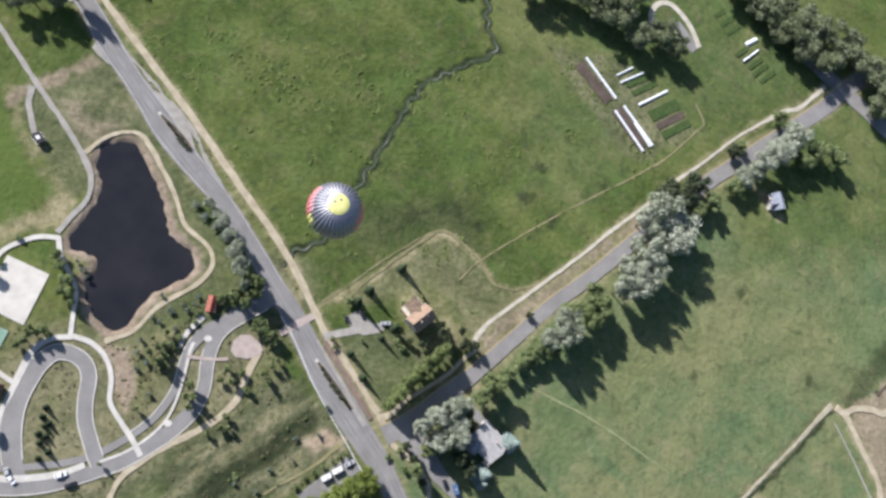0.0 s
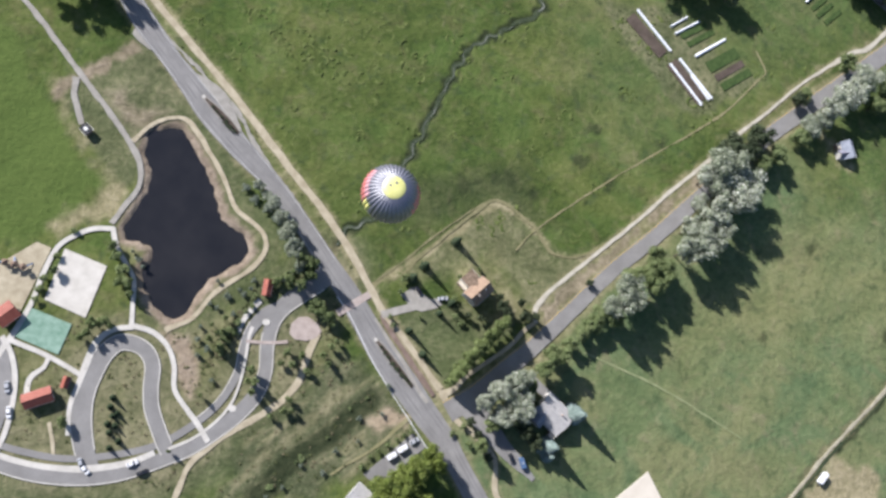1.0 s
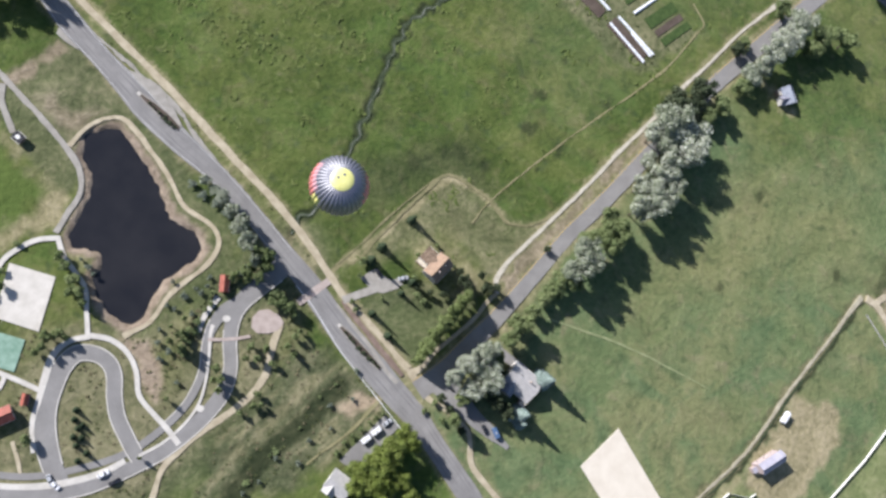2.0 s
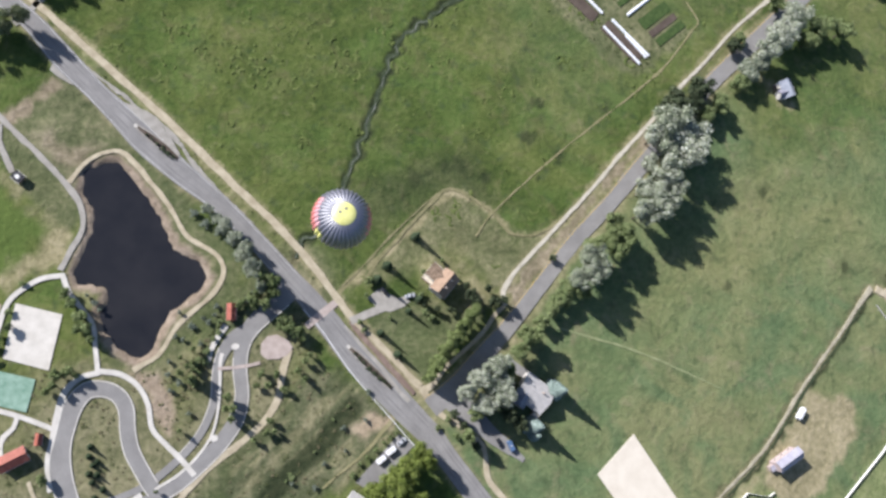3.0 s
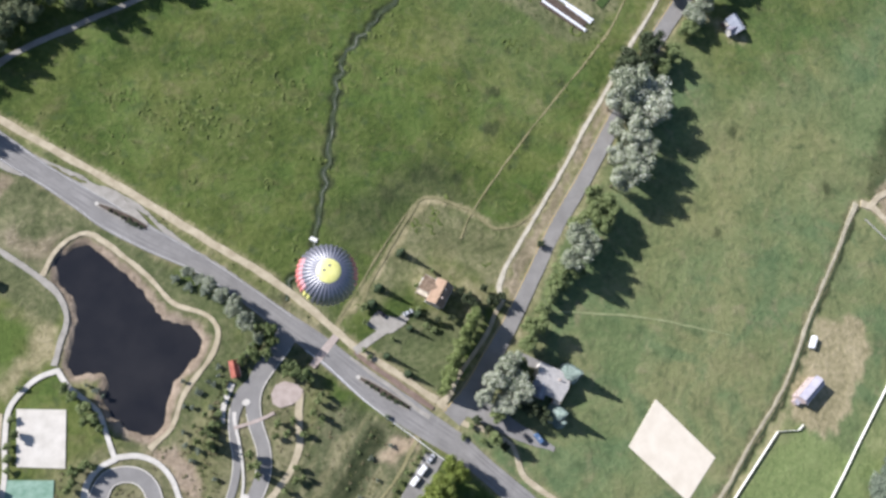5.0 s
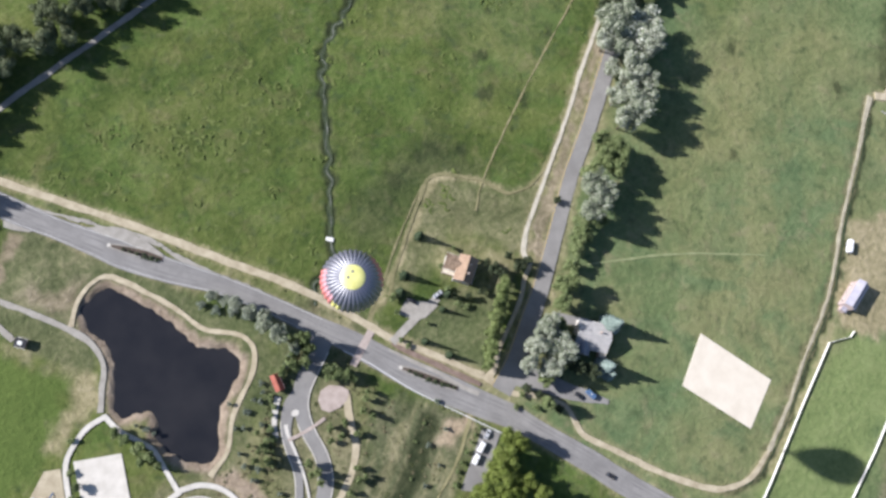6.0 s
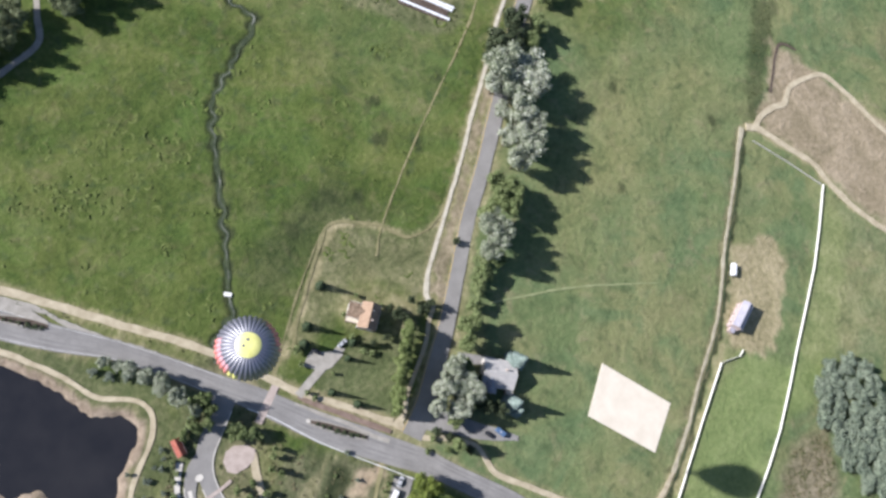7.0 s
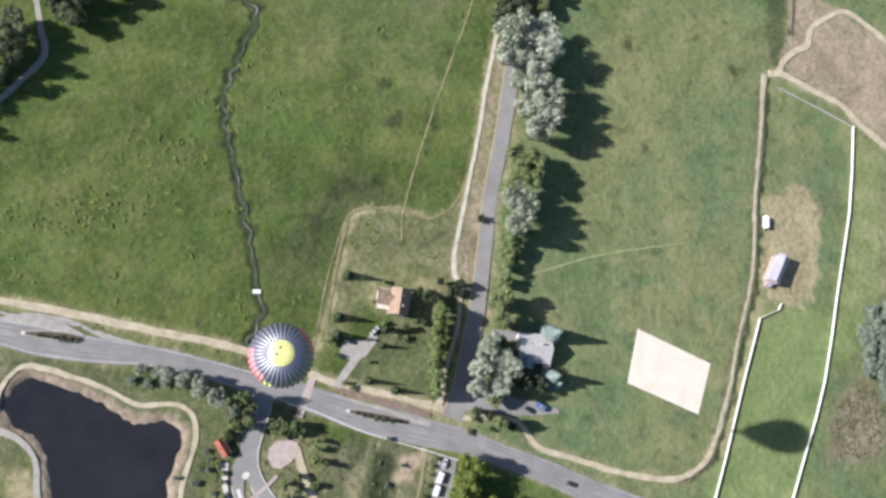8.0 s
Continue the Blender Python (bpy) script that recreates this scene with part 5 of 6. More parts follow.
for pts, label in ((MEDIAN_NORTH, "planted road median with pale kerb"), (MEDIAN_SOUTH, "planted road median with pale kerb and dark soil")):
    ribbon("median", pts, 0.2, TILLED, label, "median", 0, GREY_GRAVEL, step=1.0)
    x, y = pts[0][:2]
    slab("kerb_nose", [(x + 0.9 * math.cos(a * math.pi / 6), y + 0.9 * math.sin(a * math.pi / 6)) for a in range(12)], 0.26, CONCRETE, "small pale concrete nose of a road median", "kerb")
for x, y, l, w, yaw in BEDS:
    bm = boxed(-l / 2, -w / 2, -0.4, l / 2, w / 2, 0.12)
    ob = part("garden_bed", bm, TILLED if w > 6.5 or 3.5 < w < 4 else CROP, None)
    ob.matrix_world = pose(x, y, 0, 0, 0, yaw)
    tagged(ob, "brown tilled garden bed" if w > 6.5 or 3.5 < w < 4 else "dark green planted garden bed", "garden bed", "garden beds")
for x, y, l, w, yaw in ROW_COVERS:
    n = max(6, int(l / 1.2))
    verts, faces = [], []
    for i in range(n + 1):
        u = -l / 2 + l * i / n
        for k in range(7):
            a = math.pi * k / 6
            s = 1 + 0.06 * math.sin(i * 2.1)
            verts.append((u, math.cos(a) * w / 3.5 * s, -0.2 + (math.sin(a) * 0.9 + 0.1) * (1.0 if i % 2 else 0.92)))
    for i in range(n):
        for k in range(6):
            a = i * 7 + k
            faces.append((a, a + 7, a + 8, a + 1))
    faces += [tuple(range(7)), tuple(range(n * 7 + 6, n * 7 - 1, -1))]
    ob = mesh_ob("row_cover", verts, faces, FLEECE)
    ob.matrix_world = pose(x, y, 0, 0, 0, yaw)
    tagged(ob, "long white fleece row cover over garden plants", "row cover", "row covers")


# ---- trees ----
def tube(verts, faces, a, b, ra, rb, k=6):
    a, b = Vector(a), Vector(b)
    q = (b - a).to_track_quat("Z", "Y")
    s = len(verts)
    for c, r in ((a, ra), (b, rb)):
        for i in range(k):
            t = 2 * math.pi * i / k
            verts.append(tuple(c + q @ Vector((math.cos(t) * r, math.sin(t) * r, 0))))
    for i in range(k):
        faces.append((s + i, s + (i + 1) % k, s + k + (i + 1) % k, s + k + i))


def leaf_cloud(rng, lobes, count, size):
    """Small bent leaf clumps, two triangles each, near the skins of some lobes."""
    lobes = np.array(lobes)
    w = lobes[:, 3] ** 2
    pick = rng.choice(len(lobes), count, p=w / w.sum())
    d = rng.normal(0, 1, (count, 3))
    d /= np.linalg.norm(d, axis=1, keepdims=True)
    r = rng.uniform(0.2, 1.0, (count, 1)) ** 0.5
    c = lobes[pick, :3] + d * r * lobes[pick, 3:4] * np.array([1, 1, 0.85]) + rng.normal(0, 0.045, (count, 3))
    u = rng.normal(0, 1, (count, 3))
    u -= d * (u * d).sum(1, keepdims=True) * 0.7
    u /= np.linalg.norm(u, axis=1, keepdims=True)
    v = np.cross(u, d + rng.normal(0, 0.5, (count, 3)))
    v /= np.linalg.norm(v, axis=1, keepdims=True) + 1e-9
    s = size * rng.uniform(0.6, 1.35, (count, 1))
    bend = d * s * 0.35
    p = np.stack([c - u * s - bend, c - v * s * 0.62, c + u * s - bend, c + v * s * 0.62], 1).reshape(-1, 3)
    i = np.arange(count)[:, None] * 4
    f = np.concatenate([i + [0, 1, 3], i + [1, 2, 3]], 0)
    return p, f


def tree_proto(name, seed, leaf, height, spread, lobes, count, size, label, category="tree"):
    """A broad-leaved tree of crown radius 1 (times spread), its foot at the origin."""
    rng = np.random.RandomState(seed)
    root = tagged(new(name), label, category)
    v, f = [], []
    tube(v, f, (0, 0, -0.1), (0.02, 0.01, height * 0.35), 0.075, 0.055)
    tube(v, f, (0.02, 0.01, height * 0.35), (0.0, 0.03, height * 0.75), 0.055, 0.02)
    ls = [(0, 0, height * 0.62, 0.62), (0.1, -0.1, height * 0.42, 0.5)]
    for i in range(lobes):
        a = 2 * math.pi * (i + rng.uniform(-0.25, 0.25)) / lobes * 1.618
        rr = spread * rng.uniform(0.35, 0.8)
        zz = height * rng.uniform(0.42, 0.86)
        c = (math.cos(a) * rr, math.sin(a) * rr, zz)
        ls.append((*c, rng.uniform(0.26, 0.44) if lobes < 15 else rng.uniform(0.10, 0.40)))
        tube(v, f, (0.01, 0.0, height * rng.uniform(0.25, 0.45)), c, 0.03, 0.008, 5)
    mesh_ob("trunk", v, f, BARK, root)
    p, q = leaf_cloud(rng, ls, count, size)
    mesh_ob("crown", p, q.tolist(), leaf, root)
    return root


def conifer_proto(name, seed, leaf, height, count, label):
    rng = np.random.RandomState(seed)
    root = tagged(new(name), label, "tree")
    v, f = [], []
    tube(v, f, (0, 0, -0.1), (0, 0, height * 0.95), 0.09, 0.015)
    mesh_ob("trunk", v, f, BARK, root)
    h = rng.uniform(0.04, 1, count) ** 1.3
    r = (1 - h) * 1.0 * (0.8 + 0.2 * np.sin(h * 60)) * rng.uniform(0.35, 1, count) ** 0.5 + 0.03
    a = rng.uniform(0, 2 * np.pi, count)
    c = np.stack([np.cos(a) * r, np.sin(a) * r, h * height], 1)
    out = np.stack([np.cos(a), np.sin(a), np.full(count, -0.35)], 1)
    tan = np.stack([-np.sin(a), np.cos(a), np.zeros(count)], 1)
    s = 0.16 * rng.uniform(0.6, 1.2, (count, 1))
    p = np.stack([c - out * s, c - tan * s * 0.6, c + out * s, c + tan * s * 0.6], 1).reshape(-1, 3)
    i = np.arange(count)[:, None] * 4
    mesh_ob("crown", p, np.concatenate([i + [0, 1, 3], i + [1, 2, 3]], 0).tolist(), leaf, root)
    return root


RNG = random.Random(7)


def plant(protos, spots, group, tall=10.0, used=set()):
    """Trees at (x, y, crown radius, height); the protos are about 2.1 high and 1 in radius."""
    for k, (x, y, r, *h) in enumerate(spots):
        p = protos[RNG.randrange(len(protos))]
        high = (h[0] if h else tall) * RNG.uniform(0.88, 1.12)
        m = pose(x, y, -0.15, 0, 0, RNG.uniform(0, 360)) @ Matrix.Diagonal((r, r, high / 2.1, 1))
        if p.name in used:
            ob = p.copy()
            scene.collection.objects.link(ob)
            for c in p.children:
                d = c.copy()
                scene.collection.objects.link(d)
                d.parent = ob
        else:
            used.add(p.name)
            ob = p
        ob.matrix_basis = m
        tagged(ob, group=group)


SILVER = [tree_proto("cottonwood", 20 + i, LEAF_SILVER, 2.0, 1.0, 20 + i, 6500, 0.052, "silvery-leaved cottonwood tree with a rounded crown") for i in range(3)]
GREENS = [tree_proto("tree", 30 + i, LEAF_GREEN, 2.0, 1.0, 8 + i, 4600, 0.066, "green broad-leaved tree beside the lane") for i in range(3)]
BRIGHT = [tree_proto("tree", 40 + i, LEAF_BRIGHT, 2.0, 1.0, 9, 3200, 0.062, "bright yellow-green tree beside the road") for i in range(2)]
HEDGES = [tree_proto("hedge_tree", 45 + i, LEAF_HEDGE, 2.0, 1.0, 9, 3000, 0.085, "mid-green tall hedge tree beside the lane") for i in range(2)]
DARKS = [tree_proto("tree", 50 + i, LEAF_DARK, 2.0, 1.0, 7 + i, 2200, 0.085, "dark green bushy tree with dense leaves") for i in range(3)]
PARKS = [tree_proto("tree", 55 + i, LEAF_GREEN, 2.0, 0.9, 6 + i, 1200, 0.11, "small green park tree with a loose crown") for i in range(3)]
BUSH = [tree_proto("shrub", 60 + i, LEAF_GREEN, 1.9, 1.0, 6, 700, 0.13, "green leafy shrub in a garden", "shrub") for i in range(2)]
WILD = [tree_proto("shrub", 65 + i, LEAF_GREY, 1.9, 1.0, 6, 600, 0.13, "grey-green wild shrub on rough ground", "shrub") for i in range(2)]
LOW = [tree_proto("shrub", 68, LEAF_DARK, 1.9, 1.0, 6, 400, 0.15, "low dark shrub in a road median", "shrub")]
WOODS = [tree_proto("tree", 70 + i, LEAF_WOOD, 2.0, 1.0, 9, 4000, 0.062, "green tree in a dense wood") for i in range(3)]
GROVES = [tree_proto("tree", 80 + i, LEAF_GROVE, 2.0, 0.9, 7, 1700, 0.085, "grey-green tree in a tight grove") for i in range(3)]
PINES = [conifer_proto("conifer", 90 + i, NEEDLE, 2.1, 900, "slim dark conifer with a narrow crown") for i in range(2)]
SPRUCE = [conifer_proto("spruce", 95, BLUE_NEEDLE, 2.1, 1800, "blue-grey spruce beside a house")]
plant(SILVER, SILVER_TREES, "cottonwoods along the lane")
plant(SILVER, SILVER_TREES_NORTH, "cottonwoods along the lane")
plant(GREENS, GREEN_TREES, "green trees along the lane")
plant(HEDGES, HEDGE, "tall hedge beside the lane")
plant(BRIGHT, BRIGHT_TREES, "bright trees beside the road", 17)
plant(DARKS, DARK_TREES, "dark trees near the houses")
plant(PARKS, PARK_TREES, "park trees")
plant(PARKS, LAYBY_TREES, "trees beside the lay-by")
plant(BUSH, GARDEN_SHRUBS, "garden shrubs")
plant(PINES, NARROW_TREES, "slim conifers")
plant(SPRUCE, SPRUCES, "blue spruces")
plant(WILD, SHRUBS, "wild shrubs", 2.6)
plant(LOW, MEDIAN_SHRUBS, "median shrubs", 1.6)
plant(BUSH, LOT_SHRUBS, "shrubs beside the car lot", 3)
plant(WOODS, WOOD_NORTH, "trees of the northern wood", 14)
plant(WOODS, WOOD_EAST, "trees of the eastern wood", 16)
plant(GROVES, GROVE, "trees of the grove", 8)


def scatter(poly, count, seed, lo, hi):
    """Random places (x, y, r) inside a polygon."""
    r = np.random.RandomState(seed)
    p = np.array(poly, float)
    a = r.uniform(p.min(0), p.max(0), (count * 6, 2))
    a = a[inside_distance(a[:, 0], a[:, 1], p) > 1.0][:count]
    return [(float(x), float(y), float(r.uniform(lo, hi))) for x, y in a]


plant(BUSH, scatter(DARK_BAND, 10, 12, 0.8, 2.0), "wild shrubs", 1.3)
plant(BUSH, scatter(BANK, 36, 13, 0.9, 2.2), "wild shrubs", 2.6)


def tussocks():
    """Curved grassy mounds, each a bent ridge round a hollow, strewn in drifts over the meadow."""
    r = np.random.RandomState(17)
    meadow = [tuple(p[:2]) for p in TRAIL_WEST[1:8]] + [tuple(p[:2]) for p in LANE_PATH[2:]]
    m = np.array(meadow)
    c = r.uniform(m.min(0) - 20, m.max(0) + 20, (9000, 2))
    near = np.exp(-((c[:, 0] - 5) ** 2 / 70 ** 2 + (c[:, 1] - 152) ** 2 / 26 ** 2))
    drift = 0.8 * ripple(c[:, 0], c[:, 1], 21, 34) + 0.8 * ripple(c[:, 0], c[:, 1], 22, 14) + 1.5 * near + r.normal(0, 0.35, len(c))
    c = c[(inside_distance(c[:, 0], c[:, 1], meadow) > 3) & (drift > 1.1)][:1000]
    n, k = len(c), 9
    rad, arc, a0 = r.uniform(0.8, 2.3, n), r.uniform(0.9, 3.6, n), r.uniform(0, 6.3, n)
    half, high = r.uniform(0.6, 1.3, n), r.uniform(0.15, 0.55, n)
    rows = []
    for i in range(k):
        u = i / (k - 1)
        a = a0 + arc * (u - 0.5)
        swell = (0.25 + 0.75 * np.sin(np.pi * min(max(u, 0.02), 0.98))) * r.uniform(0.75, 1.25, n)
        d = np.stack([np.cos(a), np.sin(a)], 1)
        for off, z in ((-1.0, -0.42), (-0.1, None), (1.0, -0.42)):
            q = c + d * (rad + off * half * swell)[:, None]
            rows.append(np.column_stack([q, np.full(n, z) if z else -0.2 + high * swell]))
    p = np.stack(rows, 1).reshape(-1, 3)
    j = np.arange(n)[:, None] * 3 * k
    f = np.concatenate([j + [3 * i + e, 3 * i + 3 + e, 3 * i + 4 + e, 3 * i + 1 + e] for i in range(k - 1) for e in (0, 1)])
    ob = mesh_ob("grass_tussocks", p, f.tolist(), LEAF_GRASS, smooth=True)
    tagged(ob, "curved green grass tussocks in drifts over the meadow", "grass", kind="stuff")


tussocks()


def weeds(polys, count, seed, leaf, label, lo, hi):
    """Low rough growth, a few bent leaf clumps to a plant, off the roads, paths and water."""
    r = np.random.RandomState(seed)
    paved = (MAIN_ROAD, LANE, LOOP_ROAD, LAY_BY, DROP_OFF, DRIVE, YARD_DRIVE, TRAIL_WEST, POND_PATH, POND_PATH_WEST, PARK_TRAIL, SIDEWALK_LOOP, SIDEWALK_POND, SIDEWALK_EAST, STREET_WALK, LANE_PATH, CORNER_PATH, KIOSK_PATH, MULCH)
    lobes = []
    for poly, share in polys:
        p = np.array(poly, float)
        c = r.uniform(p.min(0), p.max(0), (int(count * share * 3), 2))
        ok = inside_distance(c[:, 0], c[:, 1], p) > 0.3
        ok &= ripple(c[:, 0], c[:, 1], seed + 1, 16) + 0.7 * ripple(c[:, 0], c[:, 1], seed + 2, 6) + r.normal(0, 0.5, len(c)) > -0.1
        c = c[ok]
        for line in paved:
            c = c[line_distance(c[:, 0], c[:, 1], line) > max(w for *_, w in line) / 2 + 0.7]
        for area in (POND, SAND_COURT, BALL_COURT, PATIO, YARD_PAD, CAR_LOT, PARK_LOT, PLAYGROUND):
            c = c[inside_distance(c[:, 0], c[:, 1], area) < -0.8]
        c = c[:int(count * share)]
        k = r.uniform(lo, hi, len(c))
        lobes.append(np.column_stack([c, 0.15 * k - 0.15, k]))
    lobes = np.concatenate(lobes)
    p, f = leaf_cloud(r, lobes, len(lobes) * 11, 0.32)
    p[:, 2] = np.clip(p[:, 2] * 0.30, -0.3, 0.3)
    tagged(mesh_ob("weeds", p, f.tolist(), leaf), label, "weeds", kind="stuff")


ROUGH = ((SCRUB, 0.12), (PARK_DRY, 0.6), (BANK, 0.4), (RIGHT_SCRUB, 0.3))
weeds(ROUGH, 800, 41, LEAF_WEED, "low olive-green weeds on rough ground", 0.3, 1.0)
weeds(ROUGH, 900, 47, LEAF_STRAW, "dry straw-coloured grass clumps on rough ground", 0.3, 0.9)
weeds(((VERGE_WEST, 0.4), (GARDEN, 0.2), (SWALE, 0.3)), 900, 53, LEAF_WEED, "low green weeds on verges and in hollows", 0.25, 0.75)


# ---- buildings ----
def prism_roof(root, over_l, half, eave, rise, over, material, turn=None, at_x=0.0, start=None):
    """Two roof slopes with thickness, seams across them and a ridge cap; along x, or along -y from y = 0."""
    k = (half + over) / half
    top, foot = eave + rise + 0.12, eave + rise - rise * k + 0.12
    x0, x1 = (-over_l, over_l) if start is None else (start, over_l)

    def put(x, y, z):
        return (at_x + y, -x, z) if turn else (x, y, z)
    for s in (1, -1):
        e = s * (half + over)
        vv = [put(x0, 0, top), put(x1, 0, top), put(x1, e, foot), put(x0, e, foot)]
        vv += [(a, b, c - 0.16) for a, b, c in vv]
        slope = mesh_ob("roof", vv, [(0, 1, 2, 3), (4, 7, 6, 5), (0, 4, 5, 1), (1, 5, 6, 2), (2, 6, 7, 3), (3, 7, 4, 0)], material, root)
        n = max(2, int((half + over) / 0.75))
        for i in range(1, n):
            y, z = e * i / n, top + (foot - top) * i / n
            h = 0.05 * s
            vv = [put(x0, y - h, z + 0.01), put(x1, y - h, z + 0.01), put(x1, y, z + 0.05), put(x0, y, z + 0.05), put(x1, y + h, z - 0.01), put(x0, y + h, z - 0.01)]
            mesh_ob("shingle_course", vv, [(0, 1, 2, 3), (3, 2, 4, 5)], material, slope)
        gut = [put(x0, e, foot - 0.17), put(x1, e, foot - 0.17), put(x1, e + 0.14 * s, foot - 0.17), put(x0, e + 0.14 * s, foot - 0.17)]
        gut += [(a, b, c + 0.12) for a, b, c in gut]
        mesh_ob("gutter", gut, [(0, 3, 2, 1), (0, 1, 5, 4), (1, 2, 6, 5), (2, 3, 7, 6), (3, 0, 4, 7)], WHITE_VINYL, root)
    cap = [put(x0, -0.16, top - 0.02), put(x1, -0.16, top - 0.02), put(x1, 0, top + 0.08), put(x0, 0, top + 0.08), put(x1, 0.16, top - 0.02), put(x0, 0.16, top - 0.02)]
    mesh_ob("ridge_cap", cap, [(0, 1, 2, 3), (3, 2, 4, 5)], material, root)


def house(name, x, y, yaw, l, w, eave, rise, roof_m, wall_m, label, category="house", over=0.5, windows=True, chimney=False, wing=None, wing_roof=None, porch=None, annex=None):
    root = tagged(new(name), label, category)
    root.matrix_world = pose(x, y, 0, 0, 0, yaw)
    hl, hw = l / 2, w / 2
    v = [(-hl, -hw, -0.4), (hl, -hw, -0.4), (hl, hw, -0.4), (-hl, hw, -0.4), (-hl, -hw, eave), (hl, -hw, eave), (hl, hw, eave), (-hl, hw, eave), (-hl, 0, eave + rise), (hl, 0, eave + rise)]
    mesh_ob("wall", v, [(0, 1, 5, 4), (2, 3, 7, 6), (1, 2, 6, 9, 5), (3, 0, 4, 8, 7), (3, 2, 1, 0)], wall_m, root)
    prism_roof(root, hl + over, hw, eave, rise, over, roof_m)
    if wing:
        wx, wl, ww, drop = wing
        we, wr = eave - drop, eave - drop + rise * 0.75
        v = [(wx - ww / 2, 0, -0.4), (wx + ww / 2, 0, -0.4), (wx + ww / 2, -wl, -0.4), (wx - ww / 2, -wl, -0.4), (wx - ww / 2, 0, we), (wx + ww / 2, 0, we), (wx + ww / 2, -wl, we), (wx - ww / 2, -wl, we), (wx, 0, wr), (wx, -wl, wr)]
        mesh_ob("wall", v, [(0, 4, 7, 3), (1, 2, 6, 5), (3, 7, 9, 6, 2), (0, 1, 5, 8, 4)], wall_m, root)
        prism_roof(root, wl + 0.4, ww / 2, we, wr - we, 0.4, wing_roof or roof_m, True, wx, 0.0)
    if chimney:
        part("chimney", boxed(hl * 0.3, hw * 0.25, eave, hl * 0.3 + 0.8, hw * 0.25 + 0.8, eave + rise + 0.9, bevel=0.03), PAVER, root)
        part("roof_vent", boxed(-hl * 0.45, hw * 0.3, eave, -hl * 0.45 + 0.4, hw * 0.3 + 0.4, eave + rise + 0.1, bevel=0.03), ROOF_GREY, root)
    if porch:
        x0, y0, x1, y1, high = porch
        part("porch_roof", boxed(x0, y0, high, x1, y1, high + 0.14), CREAM_BOARD, root, "cream boarded porch roof")
        part("deck", boxed(x0, y0, -0.2, x1, y1, 0.3), BROWN_SIDING, root)
        for px, py in ((x0, y0), (x1, y0), (x0, y1), (x1, y1)):
            sx, sy = (0.1 if px == x0 else -0.1), (0.1 if py == y0 else -0.1)
            part("post", boxed(min(px, px + sx), min(py, py + sy), 0.3, max(px, px + sx), max(py, py + sy), high), WHITE_VINYL, root)
    if annex:
        x0, y0, x1, y1, high = annex
        part("annex", boxed(x0, y0, -0.3, x1, y1, high), wall_m, root)
        part("annex_roof", boxed(x0 - 0.2, y0 - 0.2, high, x1 + 0.2, y1 + 0.2, high + 0.15), roof_m, root)
    if windows:
        n = max(1, int(l / 4))
        for s in (1, -1):
            for i in range(n):
                cx = -hl + l * (i + 0.5) / n
                wd = part("window", boxed(cx - 0.65, s * hw - 0.05, 0.9, cx + 0.65, s * hw + 0.05, 2.1), WHITE_VINYL, root)
                part("pane", boxed(cx - 0.55, s * hw - 0.07, 1.0, cx + 0.55, s * hw + 0.07, 2.0), GLASS, wd)
        part("door", boxed(hl - 0.04, -0.5, 0, hl + 0.06, 0.5, 2.05), BROWN_SIDING, root)
    return root


def at(key):
    return SPOTS[key][:3]


house("house", *at("tan_house"), 11, 7.6, 7.0, 2.6, ROOF_TAN, SIDING, "two-storey house with a tan shingle gable roof", chimney=True, wing=(-1.2, 9.6, 6.4, 1.0), wing_roof=ROOF_BROWN, porch=(2.0, -9.4, 3.8, -3.8, 2.6))
house("house", *at("grey_house"), 15, 12, 4.4, 3.6, ROOF_CREAM, SIDING, "house with a weathered pale roof under big cottonwoods", chimney=True, wing=(-3.5, 9, 6, 0.4), wing_roof=ROOF_PALE, porch=(5.0, -8.4, 8.4, -6.0, 2.6))
house("house", *at("lane_house"), 9, 7, 3.4, 2.6, ROOF_PALE, SIDING, "house with a pale blue-grey roof beside the lane", wing=(2, 6, 4, 0.3), wing_roof=ROOF_WHITE, porch=(-4.5, -5.6, -1.5, -3.5, 2.5))
house("barn", *at("barn"), 14.2, 5.0, 6.4, 1.6, ROOF_BARN, ROSE_SIDING, "rose-coloured barn with a pale metal roof on bare soil", "barn", annex=(7.1, -1.2, 9.4, 1.2, 2.6))
house("park_building", *at("red_hall"), 10.5, 5.4, 3.2, 1.6, ROOF_RED, SIDING, "park building with a red metal roof")
house("shelter", *at("shelter"), 6.4, 3, 2.6, 1.0, ROOF_RED, BROWN_SIDING, "small shelter with a red roof beside the street", "shelter", windows=False)
house("shelter", *at("small_shelter"), 3.8, 2.0, 2.4, 0.9, ROOF_RED, BROWN_SIDING, "small red-roofed shelter beside a walk", "shelter", windows=False)
house("playground_shelter", *at("play_shelter"), 7.7, 7, 3.0, 1.4, ROOF_RED, BROWN_SIDING, "red-roofed shelter beside the playground", "shelter", windows=False)
house("house", *at("south_house"), 10, 8, 3.6, 2.4, ROOF_CREAM, SIDING, "house with a pale roof behind a bright tree", wing=(-2, 6, 5, 0.3))
kiosk = house("kiosk", *at("kiosk"), 3.6, 3.0, 2.4, 0.5, ROOF_DARK, BROWN_SIDING, "small kiosk with a dark roof and a white roof hatch", "kiosk", windows=False)
part("roof_hatch", boxed(-1.0, -0.9, 2.5, 0.8, 0.7, 3.1, bevel=0.05), WHITE_VINYL, kiosk, "white roof hatch")


# ---- vehicles and small structures ----
def paint(name, col, rough=0.35):
    return two_scale(name, tuple(c * 0.92 for c in col), col, 0.8, 5.0, rough, 0.0, 0.5)


